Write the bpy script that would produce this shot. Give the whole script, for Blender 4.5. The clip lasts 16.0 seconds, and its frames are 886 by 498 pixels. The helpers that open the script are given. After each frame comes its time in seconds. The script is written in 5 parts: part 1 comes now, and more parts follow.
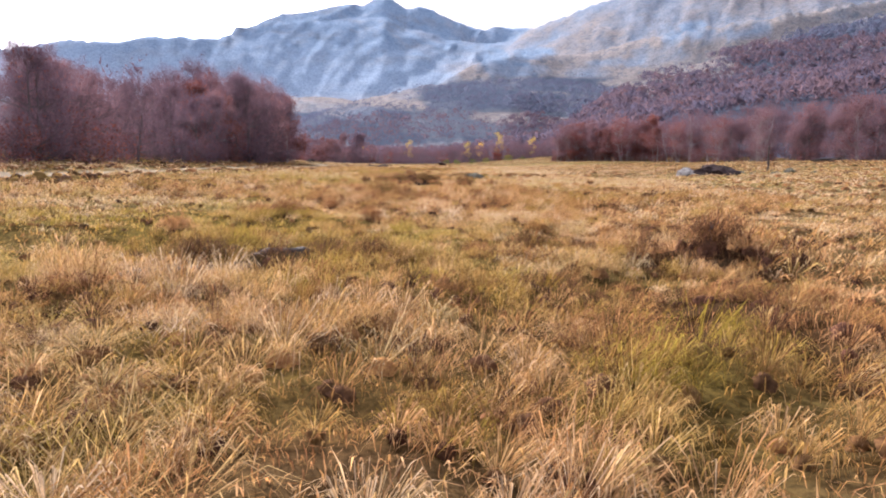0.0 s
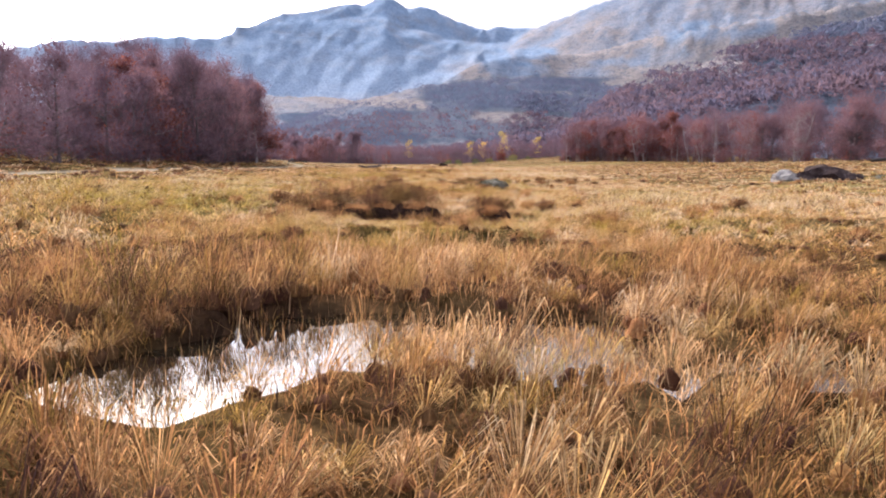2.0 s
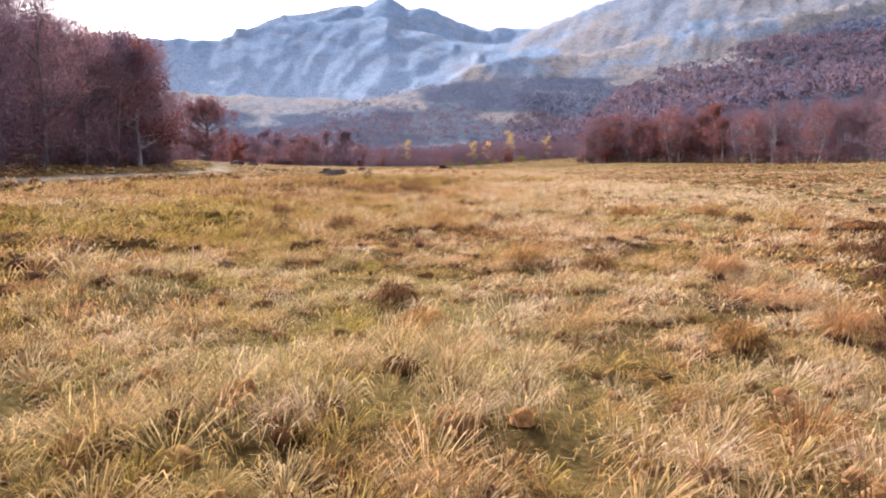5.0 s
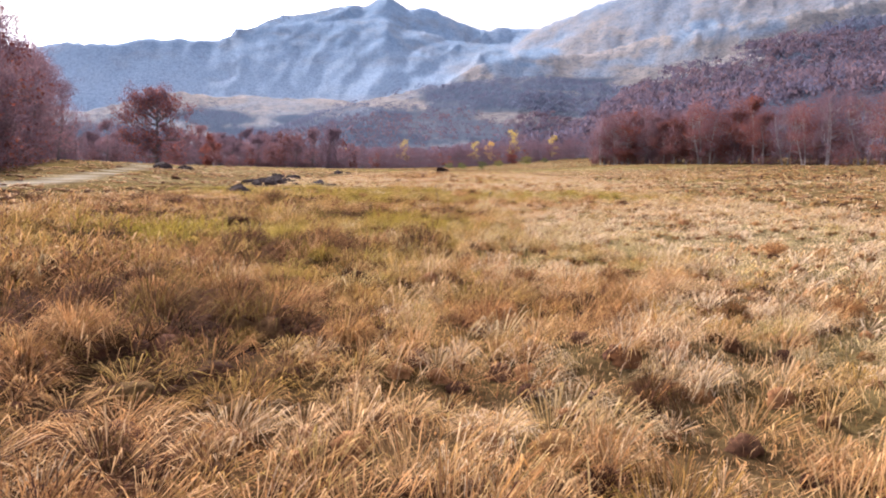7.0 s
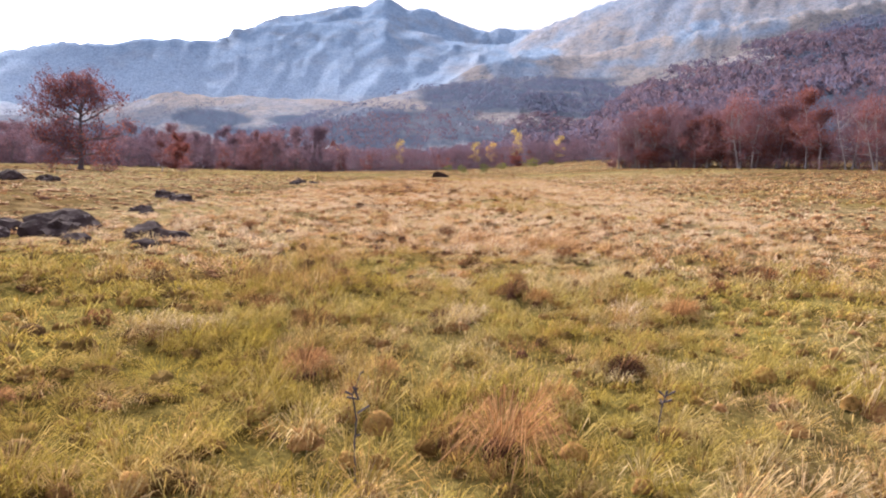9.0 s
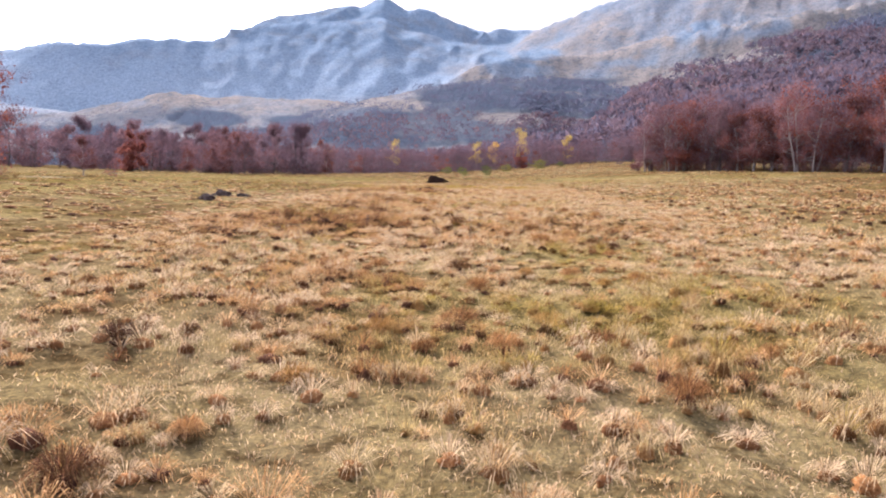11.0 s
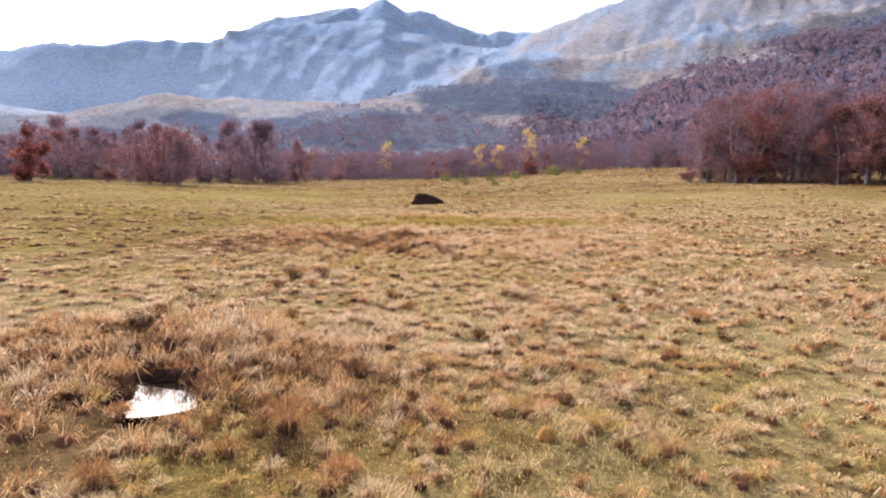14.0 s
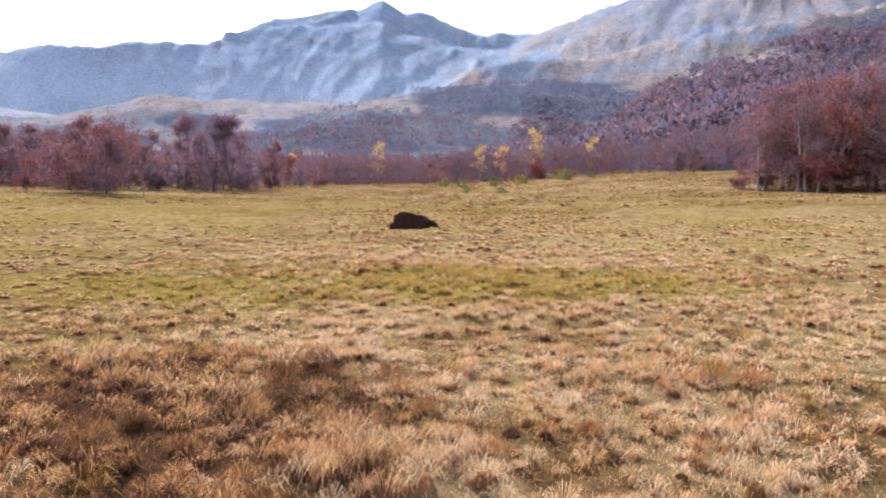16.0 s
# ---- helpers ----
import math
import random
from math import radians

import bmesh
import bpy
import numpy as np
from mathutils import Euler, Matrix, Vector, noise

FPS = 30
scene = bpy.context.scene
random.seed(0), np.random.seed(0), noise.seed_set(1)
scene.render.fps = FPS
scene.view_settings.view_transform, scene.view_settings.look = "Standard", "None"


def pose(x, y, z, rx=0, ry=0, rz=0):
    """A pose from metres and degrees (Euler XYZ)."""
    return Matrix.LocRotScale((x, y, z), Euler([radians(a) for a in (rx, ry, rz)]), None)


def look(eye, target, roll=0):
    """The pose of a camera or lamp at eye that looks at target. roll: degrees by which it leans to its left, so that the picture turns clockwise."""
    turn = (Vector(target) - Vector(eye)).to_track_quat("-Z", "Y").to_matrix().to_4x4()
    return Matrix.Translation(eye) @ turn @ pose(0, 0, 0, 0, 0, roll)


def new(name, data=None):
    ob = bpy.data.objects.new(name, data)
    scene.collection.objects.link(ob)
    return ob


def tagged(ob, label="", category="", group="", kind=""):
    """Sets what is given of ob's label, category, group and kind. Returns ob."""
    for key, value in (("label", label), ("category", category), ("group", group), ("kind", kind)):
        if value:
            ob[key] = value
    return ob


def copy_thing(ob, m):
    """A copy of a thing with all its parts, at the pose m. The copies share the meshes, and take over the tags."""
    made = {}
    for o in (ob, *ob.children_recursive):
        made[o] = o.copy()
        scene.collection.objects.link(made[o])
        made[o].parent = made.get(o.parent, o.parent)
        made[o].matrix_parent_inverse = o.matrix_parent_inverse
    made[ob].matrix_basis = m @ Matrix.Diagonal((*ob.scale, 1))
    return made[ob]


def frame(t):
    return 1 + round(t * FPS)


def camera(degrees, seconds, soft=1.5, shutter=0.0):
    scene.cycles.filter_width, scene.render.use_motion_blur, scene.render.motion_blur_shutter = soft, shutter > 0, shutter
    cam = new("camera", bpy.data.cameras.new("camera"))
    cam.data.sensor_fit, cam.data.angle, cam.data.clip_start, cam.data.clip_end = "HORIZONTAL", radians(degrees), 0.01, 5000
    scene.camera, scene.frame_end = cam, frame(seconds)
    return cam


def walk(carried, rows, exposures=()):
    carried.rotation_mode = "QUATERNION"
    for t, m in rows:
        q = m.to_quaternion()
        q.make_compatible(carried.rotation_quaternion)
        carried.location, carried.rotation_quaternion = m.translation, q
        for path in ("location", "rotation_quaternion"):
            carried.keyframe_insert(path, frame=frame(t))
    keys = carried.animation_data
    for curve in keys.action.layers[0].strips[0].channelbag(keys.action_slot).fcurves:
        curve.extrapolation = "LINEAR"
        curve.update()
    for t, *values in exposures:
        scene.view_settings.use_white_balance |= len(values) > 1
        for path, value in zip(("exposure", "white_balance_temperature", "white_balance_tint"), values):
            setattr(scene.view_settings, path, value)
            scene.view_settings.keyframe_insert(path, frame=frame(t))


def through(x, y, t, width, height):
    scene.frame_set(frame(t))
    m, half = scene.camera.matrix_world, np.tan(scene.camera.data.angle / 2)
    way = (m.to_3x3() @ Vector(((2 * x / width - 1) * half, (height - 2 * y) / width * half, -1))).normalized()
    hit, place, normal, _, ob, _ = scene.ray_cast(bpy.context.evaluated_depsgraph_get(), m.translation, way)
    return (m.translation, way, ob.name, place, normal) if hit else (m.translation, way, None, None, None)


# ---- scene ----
cam = camera(65.3, 16.0, soft=2.0)
PATH = [
    (0, (0.529, 5.711, 1.342), (0.507, 7.695, 1.095), 1.9),
    (0.5, (0.454, 9.95, 1.345), (0.432, 11.935, 1.099), 1.9),
    (1, (0.426, 14.612, 1.357), (0.403, 16.597, 1.111), 1.9),
    (1.5, (0.404, 19.624, 1.335), (0.379, 21.609, 1.088), 1.9),
    (2, (0.3, 24.97, 1.324), (0.274, 26.955, 1.078), 1.9),
    (2.5, (0.179, 30.583, 1.292), (0.152, 32.568, 1.047), 1.8),
    (3, (0.084, 36.373, 1.255), (0.056, 38.358, 1.011), 1.9),
    (3.5, (0.076, 42.358, 1.238), (0.046, 44.343, 0.995), 1.8),
    (4, (-0.017, 48.31, 1.294), (-0.046, 50.295, 1.051), 1.9),
    (4.5, (0.032, 54.391, 1.378), (0.002, 56.376, 1.136), 1.8),
    (7, (0.24, 85.392, 1.691), (0.206, 87.377, 1.453), 1.7),
    (7.5, (0.159, 91.812, 1.902), (0.126, 93.798, 1.664), 1.7),
    (8, (0.069, 98.357, 2.075), (0.037, 100.342, 1.838), 1.8),
    (8.5, (-0.01, 104.804, 2.227), (-0.041, 106.79, 1.991), 1.8),
    (9, (-0.019, 111.016, 2.358), (-0.05, 113.002, 2.123), 1.8),
    (9.5, (-0.243, 117.395, 2.492), (-0.272, 119.381, 2.258), 1.8),
    (12, (-0.366, 150.415, 2.876), (-0.392, 152.401, 2.648), 1.9),
    (12.5, (-0.374, 156.955, 3.115), (-0.399, 158.942, 2.889), 2.0),
    (13, (-0.381, 163.299, 3.417), (-0.405, 165.286, 3.192), 2.0),
    (13.5, (-0.407, 169.523, 3.68), (-0.431, 171.51, 3.457), 2.0),
    (14, (-0.433, 175.718, 3.893), (-0.458, 177.705, 3.67), 2.0),
    (14.5, (-0.452, 181.808, 4.034), (-0.477, 183.795, 3.812), 2.0),
    (15, (-0.463, 187.906, 4.092), (-0.487, 189.894, 3.872), 2.0),
    (15.5, (-0.472, 194.076, 4.232), (-0.494, 196.064, 4.014), 2.0),
    (16, (-0.36, 200.289, 4.371), (-0.383, 202.277, 4.155), 2.0),
]
walk(cam, [(t, look(eye, target, roll)) for t, eye, target, roll in PATH], [(0, 1.32, 5850, 18)])

# ---- light ----
SUN_AZ, SUN_EL = radians(-28), radians(33)      # azimuth from +y towards +x
sun_way = Vector((math.sin(SUN_AZ) * math.cos(SUN_EL), math.cos(SUN_AZ) * math.cos(SUN_EL), math.sin(SUN_EL)))
sun_data = bpy.data.lights.new("sun", "SUN")
sun_data.energy, sun_data.angle, sun_data.color = 5.0, radians(0.6), (1.0, 0.93, 0.82)
sun = new("sun", sun_data)
sun.matrix_basis = look(sun_way * 50, (0, 0, 0))
world = bpy.data.worlds.new("sky")
scene.world = world
world.use_nodes = True
sky = world.node_tree.nodes.new("ShaderNodeTexSky")
sky.sky_type, sky.sun_disc = "NISHITA", False
sky.sun_elevation, sky.sun_rotation = SUN_EL, SUN_AZ
sky.dust_density, sky.ozone_density = 8.0, 1.0
world.node_tree.nodes["Background"].inputs[1].default_value = 0.066

# thin bright cloud all over the sky
wn, wl = world.node_tree.nodes, world.node_tree.links
veil_co, veil = wn.new("ShaderNodeTexCoord"), wn.new("ShaderNodeTexNoise")
veil.inputs["Scale"].default_value, veil.inputs["Detail"].default_value, veil.inputs["Roughness"].default_value = 2.6, 7, 0.6
wl.new(veil_co.outputs["Generated"], veil.inputs[0])
veil_ramp, veil_mix = wn.new("ShaderNodeValToRGB"), wn.new("ShaderNodeMix")
veil_ramp.color_ramp.elements[0].position, veil_ramp.color_ramp.elements[1].position = 0.475, 0.66
veil_mix.data_type = "RGBA"
veil_mix.inputs[7].default_value = (30.0, 30.6, 31.5, 1)
wl.new(veil.outputs[0], veil_ramp.inputs[0])
wl.new(veil_ramp.outputs[0], veil_mix.inputs[0])
wl.new(sky.outputs[0], veil_mix.inputs[6])
wl.new(veil_mix.outputs[2], wn["Background"].inputs[0])


# ---- numeric noise, vectorised ----
def vnoise(x, y, seed=0):
    """Smooth value noise in -1..1 for arrays x, y."""
    xi, yi = np.floor(x).astype(np.int64), np.floor(y).astype(np.int64)
    fx, fy = x - xi, y - yi
    fx, fy = fx * fx * fx * (fx * (fx * 6 - 15) + 10), fy * fy * fy * (fy * (fy * 6 - 15) + 10)

    def corner(a, b):
        h = (a * 374761393 + b * 668265263 + seed * 974634777) & 0xFFFFFFFF
        h = ((h ^ (h >> 13)) * 1274126177) & 0xFFFFFFFF
        h = ((h ^ (h >> 16)) * 2246822519) & 0xFFFFFFFF
        return ((h ^ (h >> 15)) & 0xFFFFFF) / 0x7FFFFF - 1.0

    a, b = corner(xi, yi), corner(xi + 1, yi)
    c, d = corner(xi, yi + 1), corner(xi + 1, yi + 1)
    return (a + (b - a) * fx) * (1 - fy) + (c + (d - c) * fx) * fy


def fbm(x, y, size, octaves=4, seed=0, gain=0.5):
    total, amp, norm = 0.0, 1.0, 0.0
    for k in range(octaves):
        f = 2.03 ** k / size
        total = total + amp * vnoise(x * f + 17.3 * k, y * f - 9.1 * k, seed + k)
        norm += amp
        amp *= gain
    return total / norm


def ridged(x, y, size, octaves=4, seed=0):
    total, amp, norm = 0.0, 1.0, 0.0
    for k in range(octaves):
        f = 2.1 ** k / size
        total = total + amp * (1 - 2 * np.abs(vnoise(x * f + 5.7 * k, y * f + 3.3 * k, seed + k)))
        norm += amp
        amp *= 0.55
    return total / norm


def step(v, lo, hi):
    q = np.clip((v - lo) / (hi - lo), 0, 1)
    return q * q * (3 - 2 * q)


def blob(x, y, cx, cy, rx, ry, soft=0.45, wobble=0.25):
    """1 inside a ragged ellipse, falling to 0 round it."""
    d = np.hypot((x - cx) / rx, (y - cy) / ry) + wobble * fbm(x, y, 0.9 * min(rx, ry), 3, 77)
    return 1 - step(d, 1 - soft, 1 + soft)


# ---- the lie of the land ----
POOLS = [  # x, y, half widths, of the open water and the flooded sedge
    (-1.3, 28.8, 0.6, 0.6), (-0.9, 29.5, 0.6, 0.55), (0.1, 30.2, 1.4, 0.65), (1.25, 29.8, 0.6, 1.0), (2.5, 29.2, 0.85, 0.65), (3.5, 29.1, 0.8, 0.45),
    (-1.15, 35.6, 0.28, 0.9), (0.08, 35.5, 0.3, 1.05), (0.72, 34.6, 0.42, 1.6), (1.32, 35.1, 0.5, 1.1), (1.95, 34.0, 0.7, 1.0),
    (2.2, 41.1, 0.26, 0.7), (1.75, 39.7, 0.4, 0.85), (0.3, 46.9, 0.95, 1.65), (-0.55, 45.7, 0.75, 0.75), (0.75, 45.9, 0.65, 0.8), (-1.35, 44.8, 0.5, 0.35), (0.95, 48.0, 0.22, 0.5),
    (0.85, 59.3, 0.85, 1.7), (1.6, 60.3, 0.55, 0.95), (-0.25, 59.05, 0.3, 0.2), (2.4, 61.3, 0.7, 0.4), (-5.0, 186.5, 0.6, 0.9), (-5.6, 187.6, 0.4, 0.5),
]
BROOK = [(1.8, 60.9), (2.6, 61.5), (3.3, 62.2), (4.1, 63.4), (4.7, 65.0), (5.6, 67.2), (6.6, 69.3), (8.2, 71.8), (9.7, 74.3), (12.0, 78.5), (18.0, 88.0)]
DITCH = [(-4.6, 163.4), (-5.4, 165.9), (-6.6, 167.4), (-8.6, 170.5)]
TRACK = [(-15.5, 12), (-18, 36), (-19.5, 60), (-19, 95), (-20.5, 120), (-29, 148), (-41, 178), (-52, 232)]


def line_gap(x, y, line):
    """Distance to a polyline."""
    best = np.full(np.shape(x), 1e9)
    for (ax, ay), (bx, by) in zip(line, line[1:]):
        dx, dy = bx - ax, by - ay
        q = np.clip(((x - ax) * dx + (y - ay) * dy) / (dx * dx + dy * dy), 0, 1)
        best = np.minimum(best, np.hypot(x - ax - q * dx, y - ay - q * dy))
    return best


def wetness(x, y):
    w = np.zeros(np.shape(x))
    for cx, cy, rx, ry in POOLS:
        w = np.maximum(w, blob(x, y, cx, cy, rx * 1.02, ry * 1.02, 0.08, 0.42))
    near = fbm(x, y, 0.8, 3, 40) * 0.45
    w = np.maximum(w, 1 - step(line_gap(x, y, BROOK) + near, 0.42, 0.68))
    return np.maximum(w, 0.45 - 0.45 * step(line_gap(x, y, DITCH) + near, 0.15, 0.5))


def lie(x, y):
    """The broad form of the meadow."""
    east = 0.06 * 6 * np.logaddexp(0, (x - 9) / 6)
    east = np.where(x > 110, np.minimum(east, 0.06 * 101 + 0.02 * (x - 110)), east)
    rise = 0.021 * np.clip(y - 222, 0, 500) / (1 + np.exp(-(x - 20) / 19))
    west = 0.045 * 4 * np.logaddexp(0, (-x - 16) / 4) * (1 - step(y, 150, 230))
    west = np.minimum(west, 0.9) - 0.006 * np.clip(y - 240, 0, 200) * step(-x, 10, 60)
    return east + rise + west + 0.10 * fbm(x, y, 23, 2, 3) * step(np.abs(x), 1, 8)


def meadow_z(x, y):
    z = lie(x, y)
    lump = step(fbm(x, y, 1.6, 2, 21), 0.0, 0.55) * 0.13 + 0.05 * fbm(x, y, 0.55, 2, 5)
    short = step(-x, 6, 12) * step(y, 95, 110)
    z = z + lump * (1 - 0.4 * short)
    for bx, by, rx, ry, h in BANKS:
        z = z + 0.6 * h * blob(x, y, bx, by, rx, ry, 0.6, 0.30)
    wet = wetness(x, y)
    z = z * (1 - wet) + (lie(x, y) - 0.30) * wet
    road = 1 - step(line_gap(x, y, TRACK), 0.6, 1.2)
    return z * (1 - road) + (lie(x, y) - 0.03) * road


# raised peaty banks with dark cut faces: x, y, half widths, height
BANKS = [(-1.55, 46.9, 0.85, 0.55, 0.34), (-0.6, 39.7, 0.8, 0.6, 0.34), (1.0, 39.8, 0.6, 0.55, 0.28),
         (-2.2, 39.6, 1.1, 0.55, 0.28), (0.9, 62.6, 1.3, 0.55, 0.22), (-0.6, 60.6, 0.5, 0.9, 0.16),
         (-1.9, 14.2, 0.5, 0.45, 0.18), (3.9, 14.4, 0.7, 0.6, 0.16), (-3.1, 61.6, 0.8, 0.6, 0.2),
         (-2.9, 215.0, 1.6, 1.0, 0.2), (-6.2, 213.5, 1.4, 1.2, 0.2), (-5.2, 189.5, 1.3, 0.5, 0.18), (2.0, 56.5, 1.2, 0.9, 0.3)]

# crest lines of the mountains, near to far, set to fit the skyline in the camera's view
SPUR = [(92, 711, 22), (140, 811, 51), (184, 911, 79), (276, 1011, 127), (384, 1111, 170), (506, 1211, 213),
        (643, 1311, 258), (734, 1361, 286), (941, 1411, 344), (1281, 1311, 390), (1300, 900, 380), (1200, 500, 340)]
FOOT = [(-782, 1561, -25), (-566, 1561, 3), (-459, 1561, 39), (-348, 1591, 77), (-256, 1611, 119), (-183, 1611, 142),
        (-88, 1631, 162), (-16, 1661, 173), (86, 1711, 192), (188, 1711, 200), (312, 1761, 201), (444, 1761, 188), (578, 1761, 147)]
KNOLL = [(-2370, 2011, 77), (-1819, 2311, 84), (-1453, 2311, 122), (-1218, 2311, 137), (-1018, 2311, 182), (-892, 2311, 211),
         (-785, 2311, 195), (-675, 2361, 200), (-541, 2411, 205), (-392, 2411, 202), (-243, 2411, 173)]
CRAG = [(-2700, 2300, 190), (-1900, 2700, 205), (-1400, 2850, 165), (-1100, 2900, 225), (-880, 2900, 262), (-700, 2900, 228), (-560, 2850, 232), (-401, 2711, 223), (-193, 2711, 270), (-47, 2711, 305), (24, 2711, 356), (74, 2711, 385), (136, 2711, 403),
        (264, 2761, 431), (398, 2811, 438), (568, 2811, 456), (722, 2761, 493), (835, 2611, 507), (968, 2511, 517),
        (1140, 2411, 533), (1346, 2411, 573), (1747, 2411, 652), (2434, 2011, 700), (2500, 1000, 600)]
FAR = [(263, 4011, 678), (388, 3911, 737), (493, 3811, 764), (632, 3711, 813), (748, 3611, 842), (910, 3511, 875),
       (1236, 3411, 927), (1688, 3311, 960), (2410, 3311, 1072), (3375, 2611, 1096), (3600, 1300, 900)]
RANGE = [(-4100, 1200, 420), (-3900, 2411, 440), (-3225, 3211, 440), (-2705, 3411, 494), (-2166, 3411, 491), (-2004, 3411, 513),
         (-1896, 3411, 534), (-1762, 3411, 530), (-1669, 3411, 525), (-1544, 3461, 566), (-1403, 3511, 581), (-1229, 3561, 576),
         (-1195, 3711, 623), (-1139, 3911, 690), (-1103, 4111, 776), (-1049, 4211, 832), (-907, 4311, 873), (-833, 4361, 905),
         (-749, 4461, 956), (-618, 4511, 967), (-566, 4511, 989), (-465, 4511, 1025), (-391, 4511, 987), (-331, 4511, 951),
         (-251, 4511, 967), (-164, 4511, 949), (-58, 4511, 908), (48, 4511, 866), (161, 4511, 842), (237, 4461, 865), (337, 4411, 841)]
CREST_END = [(429, 4311, 818), (620, 4250, 790), (1500, 4200, 760)]
# about where the camera is halfway along its path
PATH_MID = (0.0, 100.0)


def crest(points):
    """A crest line as angle, distance and height round the middle of the camera's path."""
    p = np.array(points, float)
    ang, far = np.arctan2(p[:, 0] - PATH_MID[0], p[:, 1] - PATH_MID[1]), np.hypot(p[:, 0] - PATH_MID[0], p[:, 1] - PATH_MID[1])
    order = np.argsort(ang)
    return ang[order], far[order], p[order, 2]


def even(line):
    """The same crest as seen from the middle of the camera's path, its distance changing gently."""
    ang, far, hgt = line
    soft = np.array([np.mean(far[max(0, i - 4):i + 5]) for i in range(len(far))])
    return ang, soft, hgt * soft / far


CRESTS = [crest(SPUR), crest(FOOT), crest(KNOLL), crest(CRAG), crest(FAR), even(crest(RANGE + CREST_END))]


def profile(a, rr):
    """Heights, and how far along the steps between crests, at the distances rr in the direction a."""
    r0 = float(np.interp(a, (-1.2, -0.5, 0.0, 0.15, 0.45, 0.9, 1.4), (330, 360, 430, 390, 240, 150, 120)))
    z0 = float(lie(np.array(PATH_MID[0] + r0 * math.sin(a)), np.array(PATH_MID[1] + r0 * math.cos(a))))
    peaks = []
    for k, (ang, far, hgt) in enumerate(CRESTS):
        off = max(ang[0] - a, a - ang[-1], 0.0)
        peaks.append((float(np.interp(a, ang, far)), float(np.interp(a, ang, hgt)), 1 - float(step(np.array(off), 0.0, 0.22)), k + 1))
    back_r, back_z = peaks[-1][:2]
    peaks[-1] = (back_r, back_z, 1.0, 6)
    peaks.sort()
    kr, kz, kk = [r0], [z0], [0.0]
    last_w = 0
    for r, z, w, k in peaks:
        if r > back_r:
            break
        level = z0 + (back_z - z0) * max(0.0, (r - r0) / (back_r - r0)) ** 1.7
        z = level + (z - level) * w
        if len(kr) == 1:
            kr.append(0.5 * (r0 + r)); kz.append(z0 + 0.38 * (z - z0)); kk.append(0.5)
        else:
            kr.append(kr[-1] + 0.22 * (r - kr[-1])); kz.append(kz[-1] - last_w * (0.12 * abs(kz[-1]) + 14)); kk.append(kk[-1] + 0.3)
        kr.append(r); kz.append(z); kk.append(k)
        last_w = w
    kr += [kr[-1] + 250, kr[-1] + 900]
    kz += [kz[-1] - 160, kz[-1] - 420]
    kk += [kk[-1], kk[-1]]
    return np.interp(rr, kr, kz), np.interp(rr, kr, kk), r0


# ---- materials ----
def surface(name, rough=0.9, spec=0.2):
    m = bpy.data.materials.new(name)
    m.use_nodes = True
    b = m.node_tree.nodes["Principled BSDF"]
    b.inputs["Roughness"].default_value = rough
    b.inputs["Specular IOR Level"].default_value = spec
    return m, m.node_tree.nodes, m.node_tree.links, b


def node(nodes, kind, **values):
    n = nodes.new(kind)
    for k, v in values.items():
        n.inputs[k.replace("_", " ")].default_value = v
    return n


def ramp(nodes, links, source, stops):
    r = nodes.new("ShaderNodeValToRGB")
    while len(r.color_ramp.elements) < len(stops):
        r.color_ramp.elements.new(0.5)
    for e, (p, c) in zip(r.color_ramp.elements, stops):
        e.position, e.color = p, (*c, 1)
    links.new(source, r.inputs[0])
    return r.outputs[0]


def blend(nodes, links, fac, a, b, how="MIX"):
    m = nodes.new("ShaderNodeMix")
    m.data_type, m.blend_type = "RGBA", how
    for i, v in ((0, fac), (6, a), (7, b)):
        if isinstance(v, (int, float)):
            m.inputs[i].default_value = v
        elif isinstance(v, tuple):
            m.inputs[i].default_value = (*v, 1)
        else:
            links.new(v, m.inputs[i])
    return m.outputs[2]


def noise_out(nodes, links, size, detail=4.0, rough=0.55, coords="Object", stretch=(1, 1, 1)):
    co = nodes.new("ShaderNodeTexCoord")
    mp = nodes.new("ShaderNodeMapping")
    mp.inputs["Scale"].default_value = stretch
    n = node(nodes, "ShaderNodeTexNoise", Scale=1.0 / size, Detail=detail, Roughness=rough)
    links.new(co.outputs[coords], mp.inputs[0])
    links.new(mp.outputs[0], n.inputs[0])
    return n.outputs[0]


def bump(nodes, links, b, height, strength=0.5, distance=0.02):
    n = node(nodes, "ShaderNodeBump", Strength=strength, Distance=distance)
    links.new(height, n.inputs["Height"])
    links.new(n.outputs[0], b.inputs["Normal"])


def attribute(nodes, name):
    a = nodes.new("ShaderNodeAttribute")
    a.attribute_name = name
    return a.outputs["Fac"]


def leafy(name, colour_of, through=0.4):
    """Thin dry leaves: matt, and letting light through."""
    m, nodes, links, b = surface(name, 0.9, 0.02)
    colour = colour_of(nodes, links)
    t = nodes.new("ShaderNodeBsdfTranslucent")
    mix = nodes.new("ShaderNodeMixShader")
    if isinstance(through, str):
        links.new(attribute(nodes, through), mix.inputs[0])
    else:
        mix.inputs[0].default_value = through
    links.new(colour, b.inputs["Base Color"])
    links.new(colour, t.inputs[0])
    links.new(b.outputs[0], mix.inputs[1])
    links.new(t.outputs[0], mix.inputs[2])
    links.new(mix.outputs[0], nodes["Material Output"].inputs[0])
    return m


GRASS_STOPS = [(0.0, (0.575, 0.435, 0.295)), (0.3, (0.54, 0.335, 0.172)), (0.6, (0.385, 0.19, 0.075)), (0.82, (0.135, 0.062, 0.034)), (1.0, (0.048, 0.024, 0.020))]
GREENS = (0.30, 0.228, 0.030)


